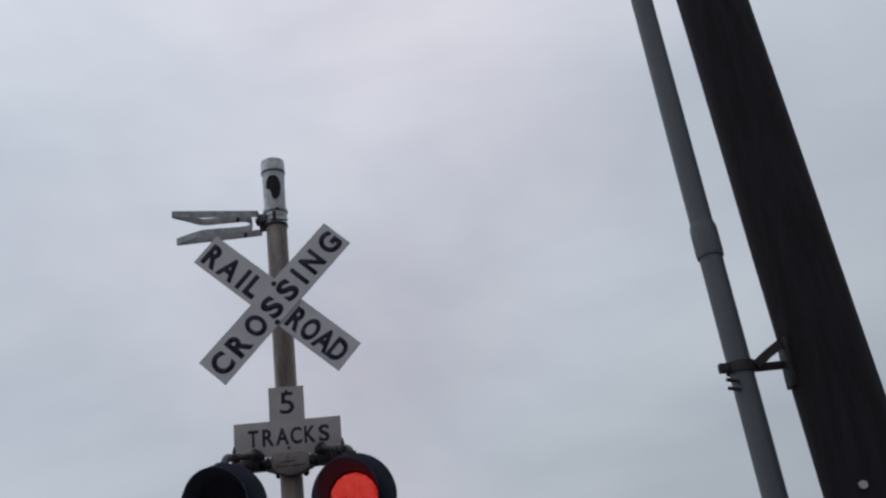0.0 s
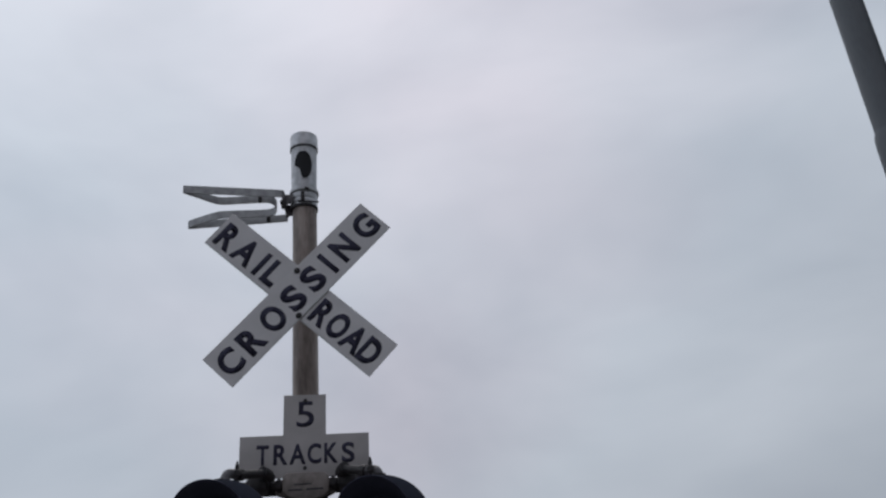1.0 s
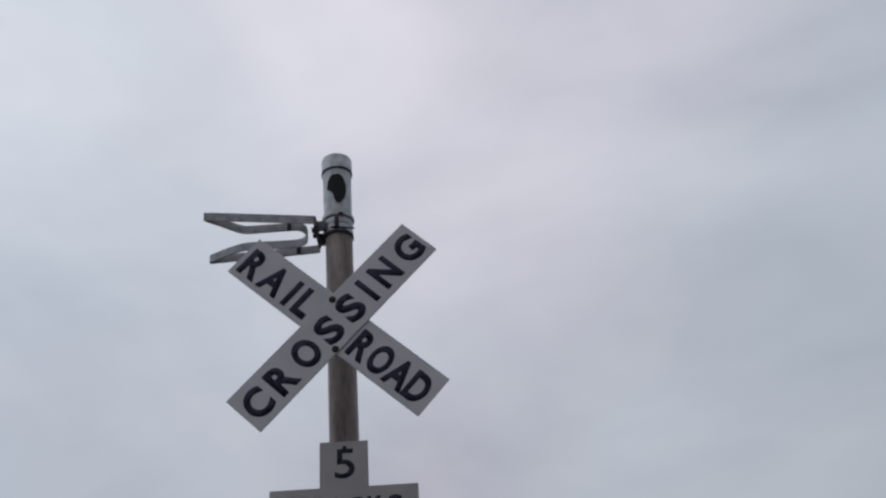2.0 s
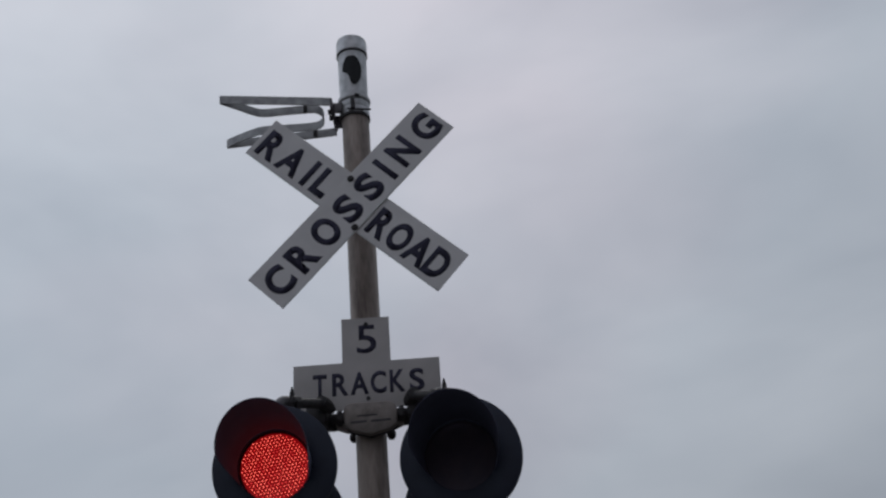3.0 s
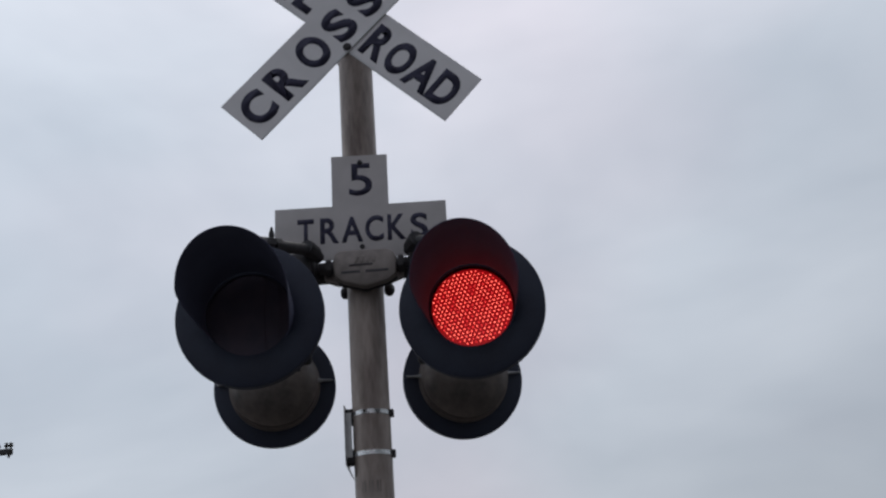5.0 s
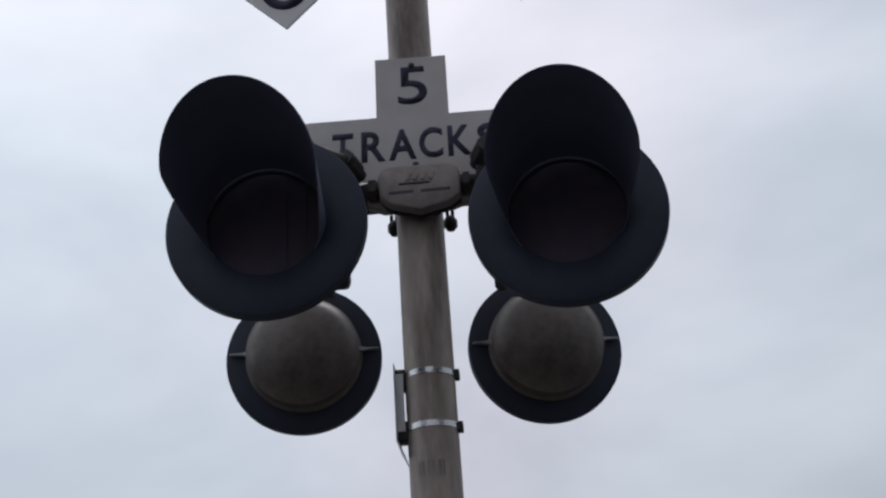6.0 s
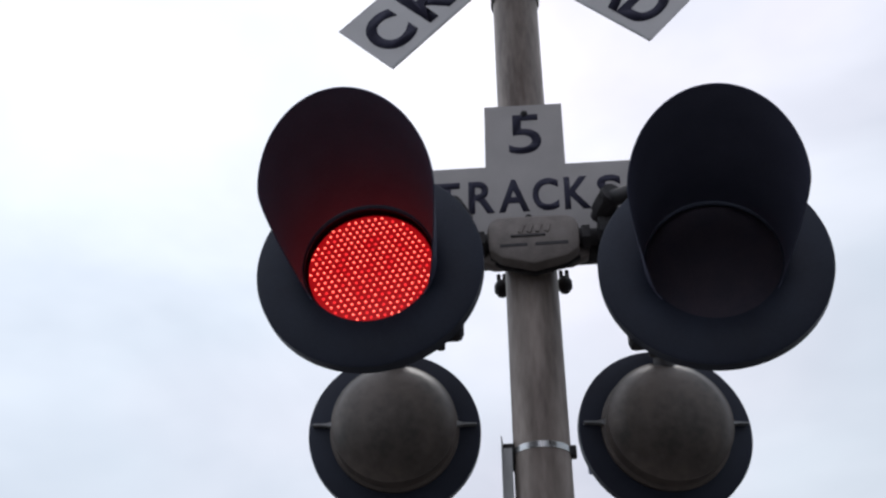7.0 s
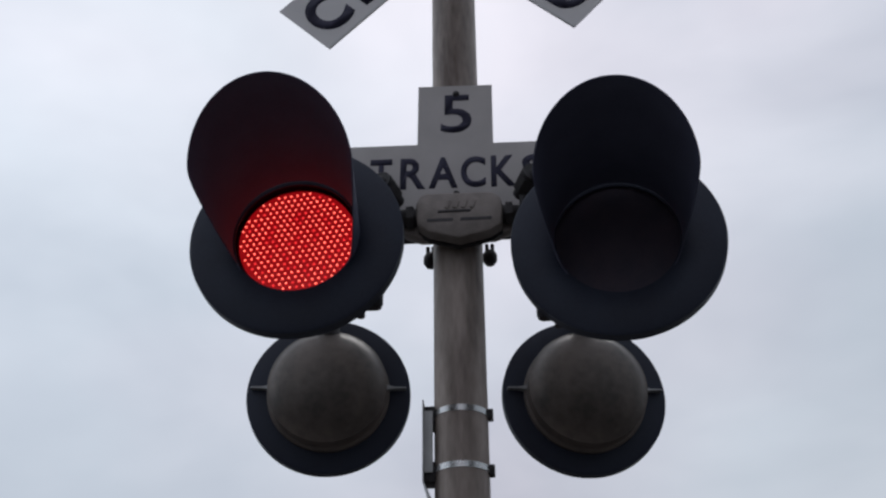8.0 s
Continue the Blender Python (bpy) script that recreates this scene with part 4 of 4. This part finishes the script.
def build_far_poles():
    def pole(x, y, top, arm, label, r=0.14):
        p = thing("far_utility_pole", label, "utility pole", pose(x, y, 0), "far utility poles")
        bm = bmesh.new()
        rod(bm, (0, 0, 0), (0, 0, top), r * 1.3, r, 14)
        part("shaft", bm, FAR_WOOD, p)
        bm = bmesh.new()
        box(bm, (-arm / 2, -r - 0.13, top - 0.45), (arm / 2, -r, top - 0.31), 0.01)
        part("crossarm", bm, FAR_WOOD, p, "wooden crossarm")
        for s in (-1, 1):
            bm = bmesh.new()
            rod(bm, (0, -r - 0.03, top - 1.15), (s * arm * 0.28, -r - 0.03, top - 0.44), 0.03, None, 6)
            part("brace", bm, FAR_WOOD, p)
        for u in (-0.47, -0.38, 0.38, 0.47):
            bm = bmesh.new()
            lathe(bm, [(0.03, 0), (0.03, 0.06), (0.09, 0.08), (0.09, 0.15), (0.05, 0.19), (0.07, 0.22), (0.04, 0.28), (0, 0.29)], 12, "z", Matrix.Translation((u * arm, -r - 0.065, top - 0.31)))
            part("insulator", bm, GLASS_CLEAR, p, "pale insulator")
        bm = bmesh.new()
        rod(bm, (-0.12, 0, top - 0.1), (-0.12, 0, top + 0.28), 0.05, 0.03, 8)
        part("pin", bm, GREY_FITTING, p)
        return p
    pole(-23.76, 80, 8.72, 2.9, "distant wooden utility pole with one crossarm")
    pole(-9.6, 120, 10.8, 2.3, "distant utility pole half hidden by the mast", 0.11)
    near = thing("far_utility_pole", "utility pole with a heavy crossarm and sagging cables", "utility pole", pose(-20.34, 40, 0), "far utility poles")
    bm = bmesh.new()
    rod(bm, (0, 0, 0), (0, 0, 11.9), 0.19, 0.13, 14)
    part("shaft", bm, FAR_WOOD, near)
    bm = bmesh.new()
    box(bm, (-1.8, -0.30, 11.10), (1.92, -0.13, 11.34), 0.015)
    part("crossarm", bm, FAR_WOOD, near, "heavy wooden crossarm")
    for s in (-1, 1):
        bm = bmesh.new()
        rod(bm, (0, -0.2, 10.35), (s * 0.85, -0.2, 11.15), 0.045, None, 6)
        part("brace", bm, FAR_WOOD, near)
    for x in (-1.6, -1.0, 1.30, 1.66, 1.84):
        bm = bmesh.new()
        lathe(bm, [(0.04, 0), (0.04, 0.06), (0.10, 0.08), (0.10, 0.14), (0.05, 0.18), (0.08, 0.22), (0, 0.26)], 12, "z", Matrix.Translation((x, -0.21, 11.36)))
        part("insulator", bm, CAR_DARK, near, "dark insulator")
    bm = bmesh.new()
    rod(bm, (1.84, -0.35, 10.95), (1.93, -0.35, 11.35), 0.05, None, 8)
    part("hanger", bm, CAR_DARK, near, "dark cable hanger")
    bm = bmesh.new()
    cable = lambda a, b, sag: [Vector(a).lerp(Vector(b), i / 14) - Vector((0, 0, sag * 4 * (i / 14) * (1 - i / 14))) for i in range(15)]
    rod(bm, (0.24, -0.25, 9.15), (0.26, -0.25, 8.85), 0.035, 0.03, 6)
    rod(bm, (0.07, -0.22, 11.1), (0.24, -0.25, 9.15), 0.016, None, 6)
    rod(bm, (0.26, -0.25, 8.85), (0.34, -0.25, 8.2), 0.012, None, 6)
    part("cable_drop", bm, WIRE, near, "black hanging cable")
    for a, b, sag in (((-20.0, 39.82, 8.35), (-31.0, 80.0, 6.9), 0.2), ((-20.0, 39.82, 8.75), (-30.0, 80.0, 6.0), 0.3), ((-27.0, 45.0, 6.55), (-19.95, 45.0, 7.20), 0.05)):
        c = thing("overhead_cable", "thin black overhead cable between utility poles", "cable", None, "overhead cables")
        bm = bmesh.new()
        sweep(bm, cable(a, b, sag), round_section(0.0075, 6))
        part("strand", bm, WIRE, c)
    lamp = thing("street_lamp", "dark street lamp with a long curved arm", "street lamp", pose(-24.42, 45, -0.08))
    bm = bmesh.new()
    rod(bm, (0, 0, 0.08), (0, 0, 6.35), 0.12, 0.08, 14)
    part("pole", bm, LAMP_GREY, lamp)
    bm = bmesh.new()
    sweep(bm, smooth_path([(0, 0, 5.9), (1.2, 0, 6.22), (2.6, 0, 6.60), (3.7, 0, 6.98), (4.5, 0, 7.22), (4.9, 0, 7.28), (5.3, 0, 7.27)]), round_section(0.042, 10), (0, 1, 0))
    for x, z in ((2.6, 6.6), (3.7, 6.98), (4.2, 7.13)):
        box(bm, (x - 0.07, -0.08, z - 0.08), (x + 0.07, 0.08, z + 0.08), 0.01)
    part("arm", bm, LAMP_GREY, lamp, "long curved arm")
    bm = bmesh.new()
    box(bm, (5.25, -0.14, 7.17), (6.28, 0.14, 7.27), 0.03)
    box(bm, (5.22, -0.12, 7.15), (5.40, 0.12, 7.36), 0.03)
    part("head", bm, LAMP_GREY, lamp, "flat lamp head")
    bm = bmesh.new()
    rod(bm, (5.75, 0, 7.27), (5.75, 0, 7.38), 0.05, None, 8)
    box(bm, (5.58, -0.09, 7.36), (5.92, 0.09, 7.47), 0.03)
    part("sensor", bm, CAR_DARK, lamp, "dark light sensor")
    mast = thing("antenna_mast", "thin grey antenna mast in the distance", "antenna", pose(-12.16, 60, 0))
    bm = bmesh.new()
    rod(bm, (0, 0, 0), (0, 0, 5.6), 0.05, 0.02, 8)
    part("whip", bm, GREY_FITTING, mast)


build_ground()
build_mast()
build_junction_box()
build_crossbuck()
build_track_sign()
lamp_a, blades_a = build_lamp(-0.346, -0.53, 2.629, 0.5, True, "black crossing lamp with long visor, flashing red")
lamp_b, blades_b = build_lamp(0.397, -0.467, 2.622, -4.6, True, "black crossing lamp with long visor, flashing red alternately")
build_lamp(-0.424, 0.385, 2.615, 186.0, False, "black crossing lamp facing away, dusty dished back")
build_lamp(0.350, 0.440, 2.603, 188.0, False, "black crossing lamp facing away, dusty dished back")
build_bell()
build_arm_bracket()
build_edge_plate()
build_utility_pole()
freight_car = build_freight_car()
build_silo()
build_bin()
build_low_building()
build_far_poles()

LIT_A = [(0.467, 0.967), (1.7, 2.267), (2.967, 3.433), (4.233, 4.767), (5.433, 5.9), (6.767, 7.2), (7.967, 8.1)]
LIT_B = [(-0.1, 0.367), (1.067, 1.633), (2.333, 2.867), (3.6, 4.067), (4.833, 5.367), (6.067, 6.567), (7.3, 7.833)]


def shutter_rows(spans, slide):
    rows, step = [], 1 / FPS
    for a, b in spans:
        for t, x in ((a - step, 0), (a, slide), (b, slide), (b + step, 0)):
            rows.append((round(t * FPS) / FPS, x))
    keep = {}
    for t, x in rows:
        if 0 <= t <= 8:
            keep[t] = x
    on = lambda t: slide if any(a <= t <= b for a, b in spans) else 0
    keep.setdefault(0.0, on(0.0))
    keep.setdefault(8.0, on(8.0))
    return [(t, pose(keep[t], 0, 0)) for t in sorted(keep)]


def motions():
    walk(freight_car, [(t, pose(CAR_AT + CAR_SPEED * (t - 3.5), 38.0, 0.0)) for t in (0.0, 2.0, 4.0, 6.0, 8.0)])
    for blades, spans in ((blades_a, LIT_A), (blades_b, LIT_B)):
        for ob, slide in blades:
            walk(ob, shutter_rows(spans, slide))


motions()
